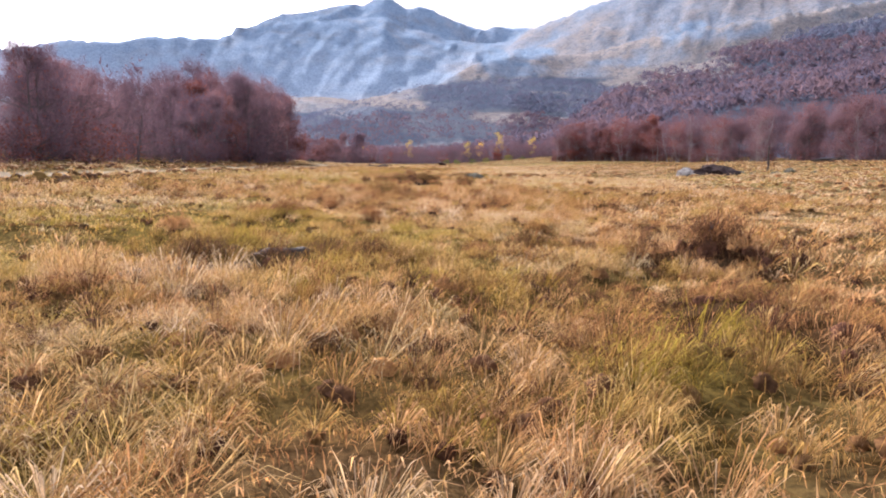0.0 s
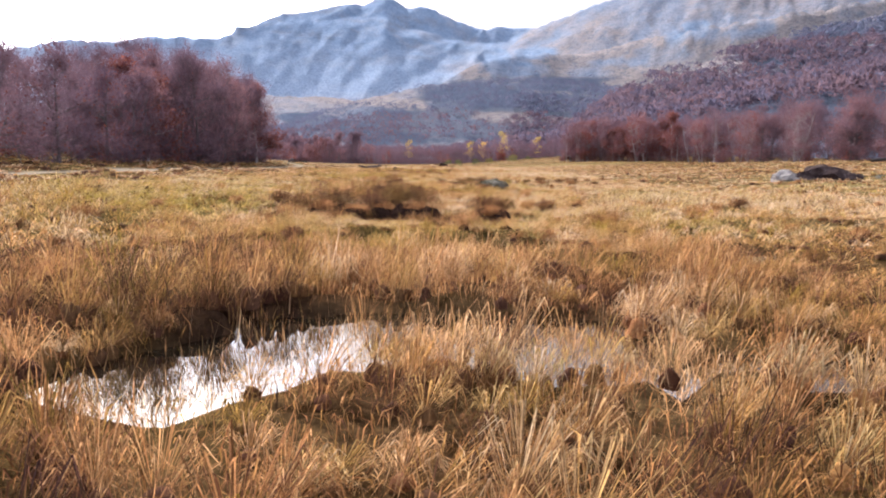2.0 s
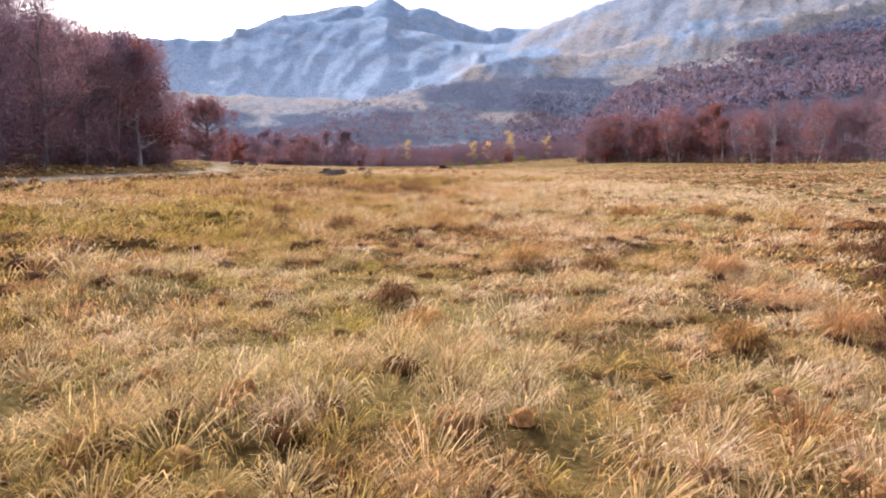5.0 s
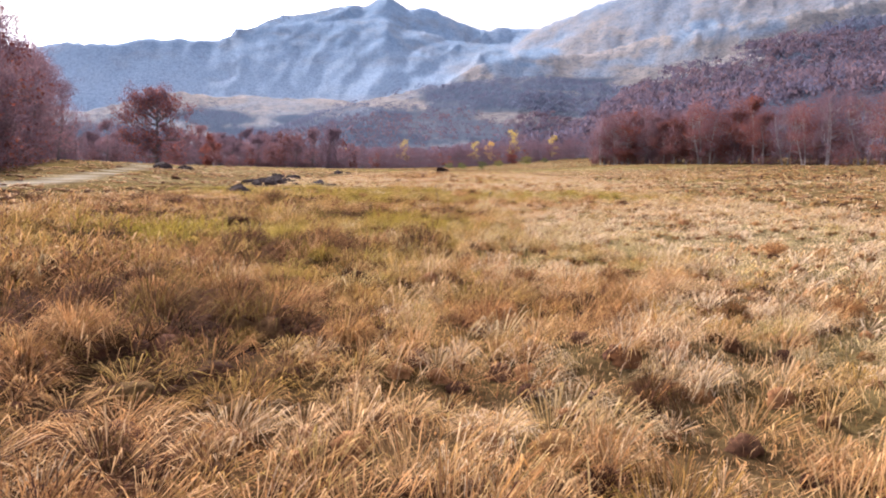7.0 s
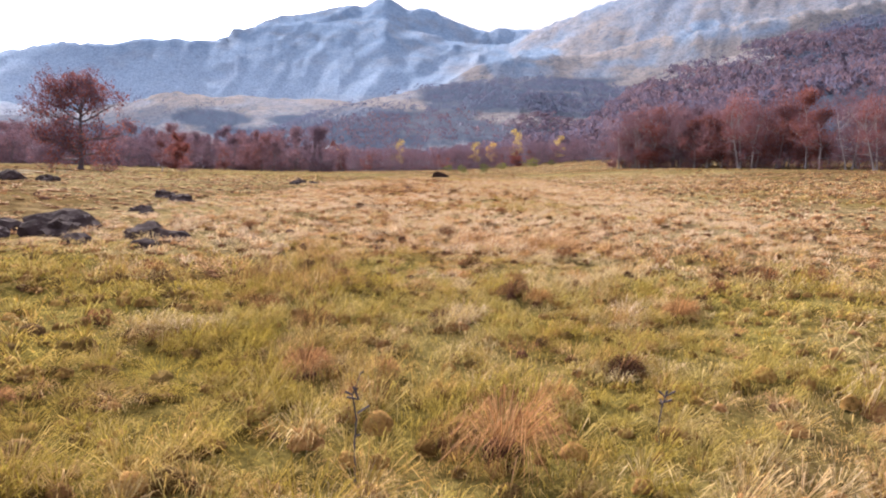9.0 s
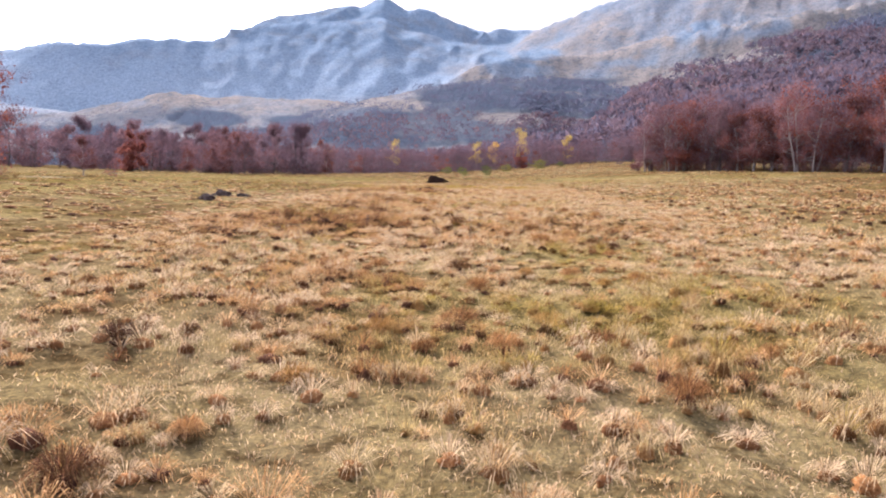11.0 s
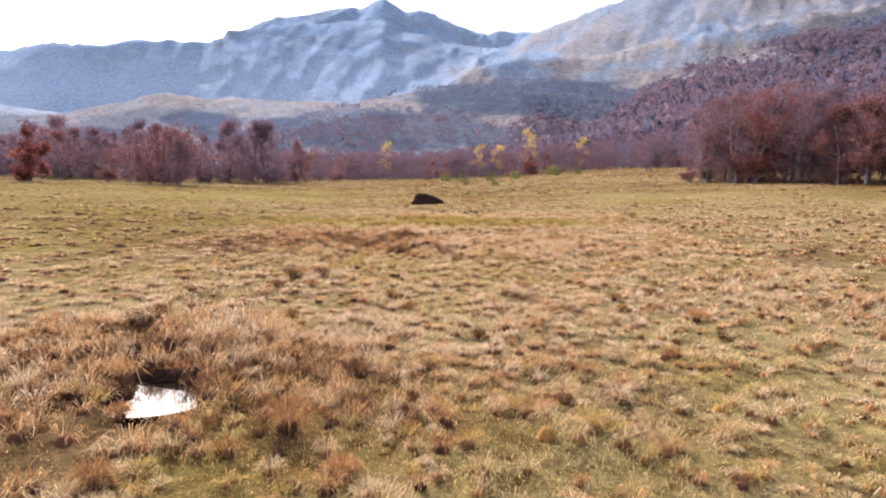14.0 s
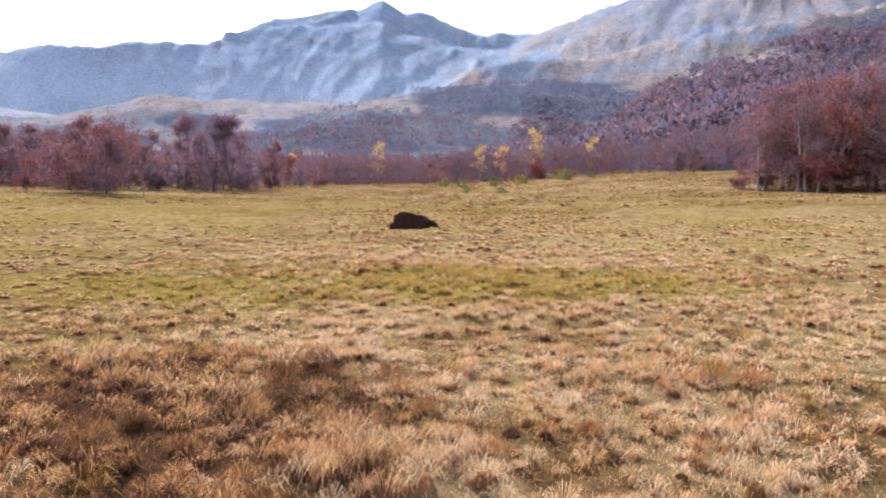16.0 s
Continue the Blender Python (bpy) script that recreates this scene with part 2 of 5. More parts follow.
def grass_colour(nodes, links):
    dry = ramp(nodes, links, attribute(nodes, "tone"), GRASS_STOPS)
    c = blend(nodes, links, attribute(nodes, "green"), dry, GREENS)
    geo = nodes.new("ShaderNodeNewGeometry")
    vary = ramp(nodes, links, geo.outputs["Random Per Island"], [(0, (0.48, 0.44, 0.42)), (0.6, (1.0, 1.0, 1.0)), (1, (1.28, 1.24, 1.16))])
    c = blend(nodes, links, 1.0, c, vary, "MULTIPLY")
    mat_of = ramp(nodes, links, noise_out(nodes, links, 0.035, 4, 0.7), [(0.3, (0.42, 0.38, 0.36)), (0.5, (1, 1, 1)), (0.7, (1.35, 1.3, 1.2))])
    return blend(nodes, links, 1.0, c, mat_of, "MULTIPLY")


GRASS = leafy("dry_grass", grass_colour, "thin")

EARTH, nodes, links, b = surface("meadow_ground", 1.0, 0.0)
thatch = ramp(nodes, links, attribute(nodes, "tone"), [(0, (0.175, 0.132, 0.070)), (0.3, (0.10, 0.066, 0.032)), (0.6, (0.07, 0.04, 0.019)), (0.85, (0.036, 0.02, 0.013)), (1, (0.022, 0.013, 0.010))])
thatch = blend(nodes, links, attribute(nodes, "green"), thatch, (0.125, 0.10, 0.024))
fleck = ramp(nodes, links, noise_out(nodes, links, 0.07, 7, 0.75), [(0.3, (0.30, 0.27, 0.25)), (0.5, (1, 1, 1)), (0.7, (1.7, 1.6, 1.4))])
thatch = blend(nodes, links, 1.0, thatch, fleck, "MULTIPLY")
tufts = ramp(nodes, links, noise_out(nodes, links, 0.42, 5, 0.62), [(0.34, (0.38, 0.33, 0.29)), (0.5, (1, 1, 1)), (0.72, (1.45, 1.42, 1.35))])
thatch = blend(nodes, links, 1.0, thatch, tufts, "MULTIPLY")
mud = blend(nodes, links, noise_out(nodes, links, 0.2, 4), (0.008, 0.006, 0.005), (0.03, 0.019, 0.013))
thatch = blend(nodes, links, attribute(nodes, "mud"), thatch, mud)
gravel = blend(nodes, links, noise_out(nodes, links, 0.12, 5), (0.26, 0.23, 0.19), (0.42, 0.38, 0.32))
thatch = blend(nodes, links, attribute(nodes, "gravel"), thatch, gravel)
links.new(thatch, b.inputs["Base Color"])
bump(nodes, links, b, noise_out(nodes, links, 0.05, 6, 0.7), 0.9, 0.06)

HILL, nodes, links, b = surface("mountain_slope", 1.0, 0.0)
turf = ramp(nodes, links, noise_out(nodes, links, 90, 10, 0.7), [(0.3, (0.235, 0.22, 0.225)), (0.5, (0.31, 0.272, 0.262)), (0.7, (0.38, 0.325, 0.295))])
# stone tones pushed to blue so the range looks hazed by distance
hazy_rock = ramp(nodes, links, noise_out(nodes, links, 75, 12, 0.8), [(0.34, (0.155, 0.22, 0.315)), (0.5, (0.225, 0.295, 0.40)), (0.64, (0.295, 0.355, 0.445))])
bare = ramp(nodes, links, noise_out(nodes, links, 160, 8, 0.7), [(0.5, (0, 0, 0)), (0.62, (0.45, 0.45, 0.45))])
hazy_rock = blend(nodes, links, bare, hazy_rock, (0.23, 0.225, 0.235))
crop = ramp(nodes, links, noise_out(nodes, links, 30, 9, 0.75), [(0.52, (0, 0, 0)), (0.60, (0.8, 0.8, 0.8))])
turf = blend(nodes, links, crop, turf, (0.165, 0.185, 0.22))
c = blend(nodes, links, attribute(nodes, "hazy_rock"), turf, hazy_rock)
# pale blue that paints the haze low on the far range into its colour
low_haze = blend(nodes, links, noise_out(nodes, links, 45, 8, 0.7), (0.30, 0.38, 0.50), (0.43, 0.50, 0.60))
c = blend(nodes, links, attribute(nodes, "low_haze"), c, low_haze)
speck = ramp(nodes, links, noise_out(nodes, links, 11, 7, 0.8), [(0.32, (0.55, 0.56, 0.6)), (0.5, (1, 1, 1)), (0.7, (1.35, 1.33, 1.3))])
c = blend(nodes, links, 1.0, c, speck, "MULTIPLY")
# woodland floor, tinted blue for the haze over far slopes
hazy_wood_floor = blend(nodes, links, noise_out(nodes, links, 14, 6, 0.7), (0.075, 0.10, 0.15), (0.13, 0.15, 0.195))
c = blend(nodes, links, attribute(nodes, "wood"), c, hazy_wood_floor)
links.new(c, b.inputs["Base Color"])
bump(nodes, links, b, noise_out(nodes, links, 44, 14, 0.8), 1.0, 26.0)

def bark(name, stops):
    m, nodes, links, b = surface(name, 0.85, 0.15)
    links.new(ramp(nodes, links, noise_out(nodes, links, 0.25, 6, 0.65, stretch=(1, 1, 0.35)), stops), b.inputs["Base Color"])
    bump(nodes, links, b, noise_out(nodes, links, 0.06, 5, 0.6, stretch=(1, 1, 0.3)), 0.6, 0.02)
    return m


BARK = bark("dark_bark", [(0.3, (0.05, 0.038, 0.042)), (0.55, (0.10, 0.08, 0.082)), (0.8, (0.19, 0.165, 0.16))])
PALE_BARK = bark("pale_beech_bark", [(0.3, (0.15, 0.12, 0.12)), (0.55, (0.30, 0.26, 0.255)), (0.8, (0.48, 0.44, 0.42))])


def crown_material(name, a, bb, cc, through=0.3):
    def colour(nodes, links):
        geo = nodes.new("ShaderNodeNewGeometry")
        c = ramp(nodes, links, geo.outputs["Random Per Island"], [(0, a), (0.5, bb), (1, cc)])
        inf = nodes.new("ShaderNodeObjectInfo")
        v = ramp(nodes, links, inf.outputs["Random"], [(0, (0.75, 0.78, 0.85)), (0.5, (1, 1, 1)), (1, (1.25, 1.1, 1.0))])
        return blend(nodes, links, 1.0, c, v, "MULTIPLY")
    return leafy(name, colour, through)


TWIGS = crown_material("bare_twigs", (0.100, 0.060, 0.080), (0.175, 0.108, 0.130), (0.27, 0.182, 0.20))
RUST = crown_material("rust_leaves", (0.10, 0.034, 0.034), (0.175, 0.056, 0.046), (0.28, 0.11, 0.075), 0.36)
GOLD = crown_material("golden_leaves", (0.50, 0.30, 0.05), (0.65, 0.45, 0.09), (0.75, 0.60, 0.2), 0.4)
OLIVE = crown_material("olive_leaves", (0.08, 0.09, 0.03), (0.15, 0.16, 0.05), (0.25, 0.24, 0.09), 0.3)

def stone(name, stops, lichen):
    m, nodes, links, b = surface(name, 0.95, 0.03)
    c = ramp(nodes, links, noise_out(nodes, links, 0.5, 7, 0.65), stops)
    spots = ramp(nodes, links, noise_out(nodes, links, 0.13, 3, 0.6), [(0.62, (0, 0, 0)), (0.7, (1, 1, 1))])
    links.new(blend(nodes, links, spots, c, lichen), b.inputs["Base Color"])
    bump(nodes, links, b, noise_out(nodes, links, 0.12, 7, 0.7), 0.8, 0.05)
    return m


STONE = stone("dark_stone", [(0.3, (0.016, 0.010, 0.010)), (0.52, (0.042, 0.028, 0.026)), (0.8, (0.10, 0.075, 0.068))], (0.12, 0.095, 0.09))
PALE_STONE = stone("pale_stone", [(0.3, (0.10, 0.09, 0.085)), (0.52, (0.24, 0.22, 0.205)), (0.8, (0.42, 0.40, 0.37))], (0.5, 0.48, 0.44))

MOSSY = stone("mossy_stone", [(0.3, (0.026, 0.024, 0.017)), (0.45, (0.068, 0.062, 0.036)), (0.6, (0.12, 0.108, 0.085)), (0.8, (0.26, 0.245, 0.215))], (0.35, 0.335, 0.29))

PEAT, nodes, links, b = surface("dark_peat", 1.0, 0.0)
c = ramp(nodes, links, noise_out(nodes, links, 0.09, 7, 0.7, stretch=(1, 1, 0.4)), [(0.3, (0.010, 0.006, 0.005)), (0.55, (0.028, 0.016, 0.012)), (0.8, (0.07, 0.04, 0.026))])
links.new(c, b.inputs["Base Color"])
bump(nodes, links, b, noise_out(nodes, links, 0.05, 6, 0.7, stretch=(1, 1, 0.4)), 1.0, 0.05)

DEADWOOD, nodes, links, b = surface("weathered_wood", 0.85, 0.15)
c = ramp(nodes, links, noise_out(nodes, links, 0.07, 6, 0.6, stretch=(1, 0.2, 1)), [(0.3, (0.02, 0.014, 0.012)), (0.58, (0.06, 0.046, 0.04)), (0.8, (0.22, 0.20, 0.175))])
links.new(c, b.inputs["Base Color"])
bump(nodes, links, b, noise_out(nodes, links, 0.04, 5, 0.6, stretch=(1, 0.2, 1)), 0.7, 0.02)

WATER, nodes, links, b = surface("bog_water", 0.03, 1.0)
b.inputs["Base Color"].default_value = (0.018, 0.014, 0.009, 1)
b.inputs["IOR"].default_value = 2.0
bump(nodes, links, b, noise_out(nodes, links, 0.5, 2, 0.5), 0.04, 0.02)


# ---- mesh helpers ----
def raw_mesh(name, verts, faces, material, smooth=False, floats=()):
    """A mesh from arrays; faces all with the same number of corners."""
    me = bpy.data.meshes.new(name)
    verts, faces = np.asarray(verts, np.float32), np.asarray(faces, np.int32)
    n, k = faces.shape
    me.vertices.add(len(verts))
    me.vertices.foreach_set("co", verts.ravel())
    me.loops.add(n * k)
    me.loops.foreach_set("vertex_index", faces.ravel())
    me.polygons.add(n)
    me.polygons.foreach_set("loop_start", np.arange(0, n * k, k, dtype=np.int32))
    if smooth:
        me.polygons.foreach_set("use_smooth", np.ones(n, bool))
    for key, values in floats:
        me.attributes.new(key, "FLOAT", "POINT").data.foreach_set("value", np.asarray(values, np.float32))
    me.materials.append(material)
    me.update(calc_edges=True)
    return me


def part(name, mesh, parent, label=""):
    ob = new(name, mesh)
    ob.parent = parent
    return tagged(ob, label)


def grid_faces(rows, cols):
    i = np.arange(rows - 1)[:, None] * cols + np.arange(cols - 1)[None, :]
    i = i.ravel()
    return np.stack([i, i + 1, i + cols + 1, i + cols], 1)


# ---- meadow: what grows where ----
GREEN_SPOTS = [(-4.5, 13, 6, 8, 0.5), (0, 16.2, 1.2, 0.9, 0.6), (2.2, 9.2, 1.0, 1.0, 0.6), (-7, 84, 7, 16, 0.4), (-3.4, 100.5, 4.5, 4, 0.5), (3.2, 58.6, 1.6, 1.8, 0.7), (2.7, 62.7, 1.2, 1.0, 0.7),
               (-3.5, 107, 5, 9, 0.42), (0, 121, 12, 7, 0.7), (-10, 122, 7, 8, 0.35), (4, 151, 3, 4, 0.5), (-1, 184, 4, 3, 0.35),
               (-7, 176, 5, 3, 0.45), (2.5, 228, 8, 4, 0.75), (-7, 224.5, 7, 3, 0.65), (3.5, 158, 2.5, 2.5, 0.6), (0, 268, 60, 30, 0.22), (-30, 215, 20, 26, 0.3), (-40, 260, 30, 50, 0.22), (3, 51, 10, 7, 0.22), (-6, 62, 7, 14, 0.3), (-9, 44, 6, 14, 0.3)]
# darker grass; the patch at (-2.2, 97) paints the shade of hollows
DARK_SPOTS = [(-1.7, 14, 1.4, 0.7, 0.45), (1.3, 14.8, 0.7, 0.5, 0.3), (3.8, 14.2, 1.1, 0.7, 0.35), (-2.2, 30.4, 1.3, 1.0, 0.3), (-1.5, 46.1, 1.3, 0.5, 0.4),
              (-0.7, 39.2, 1.2, 0.5, 0.5), (1.0, 39.3, 0.7, 0.5, 0.45), (-2.4, 39.0, 1.2, 0.5, 0.35), (0.9, 62, 1.6, 0.5, 0.5), (-0.4, 60.3, 0.6, 1, 0.4),
              (-3.1, 61.4, 1, 0.7, 0.5), (-3, 91.8, 2, 0.9, 0.4), (-7.5, 167, 5, 5, 0.35), (-7, 188, 5, 4, 0.35), (-4.5, 212.5, 5, 4, 0.22), (-8, 209, 5, 5, 0.2), (3, 211, 8, 6, 0.06), (2.9, 58.2, 0.9, 0.8, 0.3), (-7, 84, 7, 18, 0.24), (-6, 106, 7, 11, 0.18), (-2, 104, 3, 3, 0.2), (-1.6, 38.7, 2.3, 0.9, 0.42), (-2.5, 49.8, 3.5, 2.2, 0.24), (0, 32.2, 6, 1.6, 0.22), (-2, 55, 3, 2, 0.15), (0, 9.3, 7, 2.5, 0.2), (-2.6, 58, 3.2, 2.4, 0.36), (2.6, 56.6, 1.6, 0.8, 0.25), (-2.2, 44.8, 2.2, 1.6, 0.45), (-1, 51.4, 3.6, 1.0, 0.16), (-4, 169, 5.5, 3.2, 0.16), (-2.2, 97, 1.7, 1.4, 0.45), (-5, 96, 4, 3, 0.08), (-6, 178, 4, 2, 0.2), (-3.9, 178.5, 3.2, 2.6, 0.26), (-2.8, 117.0, 3, 2.5, 0.16), (-1.5, 51.3, 1.6, 1.2, 0.2), (-4, 123, 3.5, 1.8, 0.34), (-3, 88.6, 4, 2, 0.28), (1.5, 87.6, 1.2, 0.7, 0.25), (3, 130.5, 3, 1.0, 0.3), (0, 112, 7, 1.4, 0.22), (1, 98, 2, 2, 0.16), (0, 94, 6, 2, 0.16)]
GOLD_SPOTS = [(0, 31, 12, 8, 0.2), (0.5, 45, 12, 8, 0.08), (4.5, 166, 4, 6, 0.25), (0, 19, 14, 9, 0.24), (2, 150, 8, 4, 0.15), (-3, 170, 9, 5, 0.16), (-3, 90, 6, 4, 0.15), (0, 229, 9, 3, 0.2)]
PALE_SPOTS = [(2, 18.3, 3, 1.8, 0.25), (4, 196, 24, 26, 0.07), (0, 22.6, 10, 2.6, 0.26), (14, 50, 11, 24, 0.12), (0, 320, 120, 90, 0.14), (-8, 50, 6, 16, 0.08), (0, 154, 26, 22, 0.2), (8, 98, 8, 20, 0.16), (10, 140, 14, 12, 0.1), (8, 200, 9, 14, 0.08), (0, 250, 60, 18, 0.2), (3, 180, 20, 16, 0.12), (-25, 190, 18, 26, 0.16)]


def tone_of(x, y):
    t = 0.33 + 0.30 * fbm(x, y, 11, 3, 11) + 0.36 * fbm(x, y, 1.5, 3, 12)
    for cx, cy, rx, ry, v in DARK_SPOTS:
        t = t + v * blob(x, y, cx, cy, rx, ry)
    for cx, cy, rx, ry, v in GOLD_SPOTS:
        t = t + v * blob(x, y, cx, cy, rx, ry)
    for cx, cy, rx, ry, v in PALE_SPOTS:
        t = t - v * blob(x, y, cx, cy, rx, ry)
    return np.clip(t, 0, 1)


def green_of(x, y):
    g = 0.10 + 0.5 * np.clip(fbm(x, y, 6, 4, 31), 0, 1) + 0.18 * fbm(x, y, 0.9, 2, 34)
    for cx, cy, rx, ry, v in GREEN_SPOTS:
        g = g + v * blob(x, y, cx, cy, rx, ry) * (0.75 + 0.5 * fbm(x, y, 1.3, 2, 33))
    for cx, cy, rx, ry, v in DARK_SPOTS:
        g = g - 0.8 * v * blob(x, y, cx, cy, rx, ry)
    return np.clip(g, 0, 0.85)


def height_of(x, y):
    """How tall the grass stands, in metres."""
    h = 0.215 * (1 + 0.45 * fbm(x, y, 5, 3, 51) + 0.45 * fbm(x, y, 1.3, 2, 52))
    h = h * (1 - 0.4 * step(y, 224, 242)) * (1 + 0.2 * step(y, 66, 80) + 0.1 * step(y, 112, 150)) * (1 - 0.5 * step(-x, 7, 13) * step(y, 108, 122))
    for cx, cy, rx, ry, v in GOLD_SPOTS:
        h = h * (1 + 0.8 * v * blob(x, y, cx, cy, rx, ry))
    reedy = step(y, 24, 28) * (1 - step(y, 49, 53))
    h = h * (0.66 + 0.2 * reedy)
    return np.clip(h, 0.05, 0.45)


# ---- ground sheet ----
def axis(near_lo, near_hi, fine, grow, lo, hi):
    """Coordinates that are fine between two values and widen outwards."""
    out = list(np.arange(near_lo, near_hi, fine))
    s, v = fine, out[-1]
    while v < hi:
        s *= grow
        v += s
        out.append(v)
    s, v = fine, out[0]
    while v > lo:
        s *= grow
        v -= s
        out.insert(0, v)
    return np.array(out)


gx = axis(-8, 8, 0.2, 1.085, -4800, 4800)
gy = np.concatenate([axis(5, 100, 0.32, 1.12, -4500, 5)[:-1], axis(100, 240, 0.65, 1.05, 100, 4600)])
GX, GY = np.meshgrid(gx, gy)
flat_x, flat_y = GX.ravel(), GY.ravel()
gz = meadow_z(flat_x, flat_y)
gz = np.where(np.hypot(flat_x, flat_y - 100) > 420, np.minimum(gz, 1.5) - 12 * step(np.hypot(flat_x, flat_y - 100), 420, 700), gz)
wet = wetness(flat_x, flat_y)
mudded = step(wet, 0.1, 0.4)
for bx, by, rx, ry, h in BANKS[4:6]:
    rim = np.hypot((flat_x - bx) / rx, (flat_y - by + 0.25) / ry)
    mudded = np.maximum(mudded, 0.9 * (1 - step(np.abs(rim - 1.0), 0.15, 0.4)) * step(by - flat_y, -0.1, 0.25))
gravelled = (1 - step(line_gap(flat_x, flat_y, TRACK) + 0.5 * fbm(flat_x, flat_y, 2, 3, 8), 0.3, 0.9)) * 0.6
ground = tagged(new("ground", raw_mesh("ground", np.stack([flat_x, flat_y, gz], 1), grid_faces(len(gy), len(gx)), EARTH, True,
                [("tone", tone_of(flat_x, flat_y)), ("green", green_of(flat_x, flat_y)), ("mud", mudded), ("gravel", gravelled)])),
                "boggy autumn meadow of straw and brown turf with a pale gravel track", "ground", kind="structure")

# ---- mountains ----
inner = np.linspace(-0.66, 0.70, 460)
angles = np.concatenate([np.linspace(-1.42, -0.67, 55), inner, np.linspace(0.71, 1.45, 70)])
steps = np.linspace(0, 1, 330)
radii = 115 * (5600 / 115) ** (steps ** 0.8)
MX, MY, MZ, MK, MR0 = (np.zeros((len(angles), len(radii))) for _ in range(5))
for i, a in enumerate(angles):
    MZ[i], MK[i], MR0[i] = profile(a, radii)
    MX[i], MY[i] = PATH_MID[0] + radii * math.sin(a), PATH_MID[1] + radii * math.cos(a)
beyond = np.broadcast_to(radii, MX.shape) - MR0
rough_amp = np.clip(beyond / 900, 0, 1) * np.clip(MZ, 0, 700)
rough_amp = np.maximum(rough_amp, 150 * step(beyond, 250, 900))
close_crest = np.abs(MK - np.round(MK))
rolling = (np.round(MK) >= 3) & (np.round(MK) <= 4)
damp = np.where(rolling, 0.8, 0.35) + np.where(rolling, 0.2, 0.65) * step(close_crest, 0.0, 0.2)
MA = np.broadcast_to(angles[:, None], MX.shape)
MR = np.broadcast_to(radii, MX.shape)
warp = 150 * fbm(MX, MY, 620, 4, 64) + 34 * fbm(MX, MY, 130, 3, 65)
lean = MA * 3200 - 0.42 * MR + warp
gully = ridged(lean, 0.14 * MR + 0.5 * warp, 300, 5, 60)
spine = ridged(lean + 0.15 * MR, 0.16 * MR + 0.4 * warp, 105, 4, 81)
knob = ridged(MX + warp, MY - warp, 210, 6, 62)
boss = fbm(MX, MY, 85, 4, 68)
open_slope = step(MA, 0.0, 0.12) * (1 - step(MK, 4.9, 5.3))
high = step(MK, 4.6, 5.4) * (1 - open_slope)
low_hill = step(MK, 0.9, 1.3) * (1 - step(MK, 3.0, 3.4)) * step(-MX, -150, 100)
MZ = MZ + rough_amp * damp * (0.042 * gully * (1 - 0.7 * open_slope) + 0.04 * spine * (1 - 0.5 * open_slope) + (0.022 - 0.014 * high + 0.002 * open_slope + 0.03 * low_hill) * knob + (0.012 - 0.008 * high + 0.012 * low_hill) * boss)
MZ = np.where(beyond < 0, lie(MX, MY) - 1.2 - 0.02 * np.abs(beyond), MZ)

# where woods, bare grass and broken stone lie on the slopes, placed to fit the camera's view: bearing, steepness of
# sight from mid-path, half widths
WOODS = [(-0.335, 0.055, 0.05, 0.011), (-0.137, 0.041, 0.115, 0.020), (-0.041, 0.062, 0.095, 0.031), (0.022, 0.090, 0.078, 0.028),
         (0.094, 0.098, 0.084, 0.014), (0.150, 0.119, 0.078, 0.011), (0.218, 0.105, 0.061, 0.015), (0.12, 0.044, 0.14, 0.012), (-0.262, 0.026, 0.07, 0.010), (-0.46, 0.030, 0.10, 0.010),
         (-0.22, 0.058, 0.05, 0.008), (-0.3, 0.038, 0.06, 0.010)]
GLADES = [(0.079, 0.0706, 0.050, 0.008), (-0.074, 0.0835, 0.038, 0.006), (-0.372, 0.083, 0.068, 0.010), (-0.138, 0.089, 0.084, 0.008), (0.036, 0.136, 0.053, 0.013),
          (0.269, 0.119, 0.068, 0.007), (0.297, 0.138, 0.068, 0.008), (0.17, 0.068, 0.05, 0.006)]
SCREES = [(0.052, 0.150, 0.021, 0.015), (0.118, 0.161, 0.034, 0.008), (0.092, 0.137, 0.053, 0.010), (0.285, 0.160, 0.034, 0.011), (0.298, 0.175, 0.015, 0.016), (0.245, 0.148, 0.053, 0.006),
          (0.186, 0.133, 0.053, 0.007), (0.328, 0.196, 0.019, 0.006), (-0.216, 0.118, 0.023, 0.010), (0.416, 0.192, 0.015, 0.008), (0.357, 0.184, 0.046, 0.006)]
sight = (MZ - 2) / MR


def zone(spots, soft):
    """How far each place of the slopes lies in one of the ragged ellipses."""
    best = np.zeros(MX.shape)
    ragged = 0.55 * fbm(MA * 900, sight * 1800, 26, 4, 91)
    for ca, ce, ra, re in spots:
        d = np.hypot((MA - ca) / ra, (sight - ce) / re) + ragged
        best = np.maximum(best, 1 - step(d, 1 - soft, 1 + soft))
    return best


patch = fbm(MX, MY, 230, 5, 90)
spur_wood = (1 - step(MK, 0.86, 1.04)) * step(beyond, -60, 0) * step(MA, 0.08, 0.16)
low_wood = (1 - step(MK, 0.5, 0.9)) * step(beyond, -60, 0)
foot_wood = 0.75 * step(MK, 0.4, 0.6) * (1 - step(MK, 1.75, 2.0)) * step(1.3 * patch + 0.5 * step(MX, -230, 60) - 0.35 - 0.4 * step(MK, 1.5, 2.0), -0.05, 0.3)
gap = step(fbm(MX, MY, 150, 3, 95), 0.12, 0.26)
heath = 0.5 * step(-MX, -150, 260) * step(MK, 1.1, 1.4) * (1 - step(MK, 3.2, 3.6)) * step(patch - 0.5 * (gully - 0.4), 0.05, 0.45)
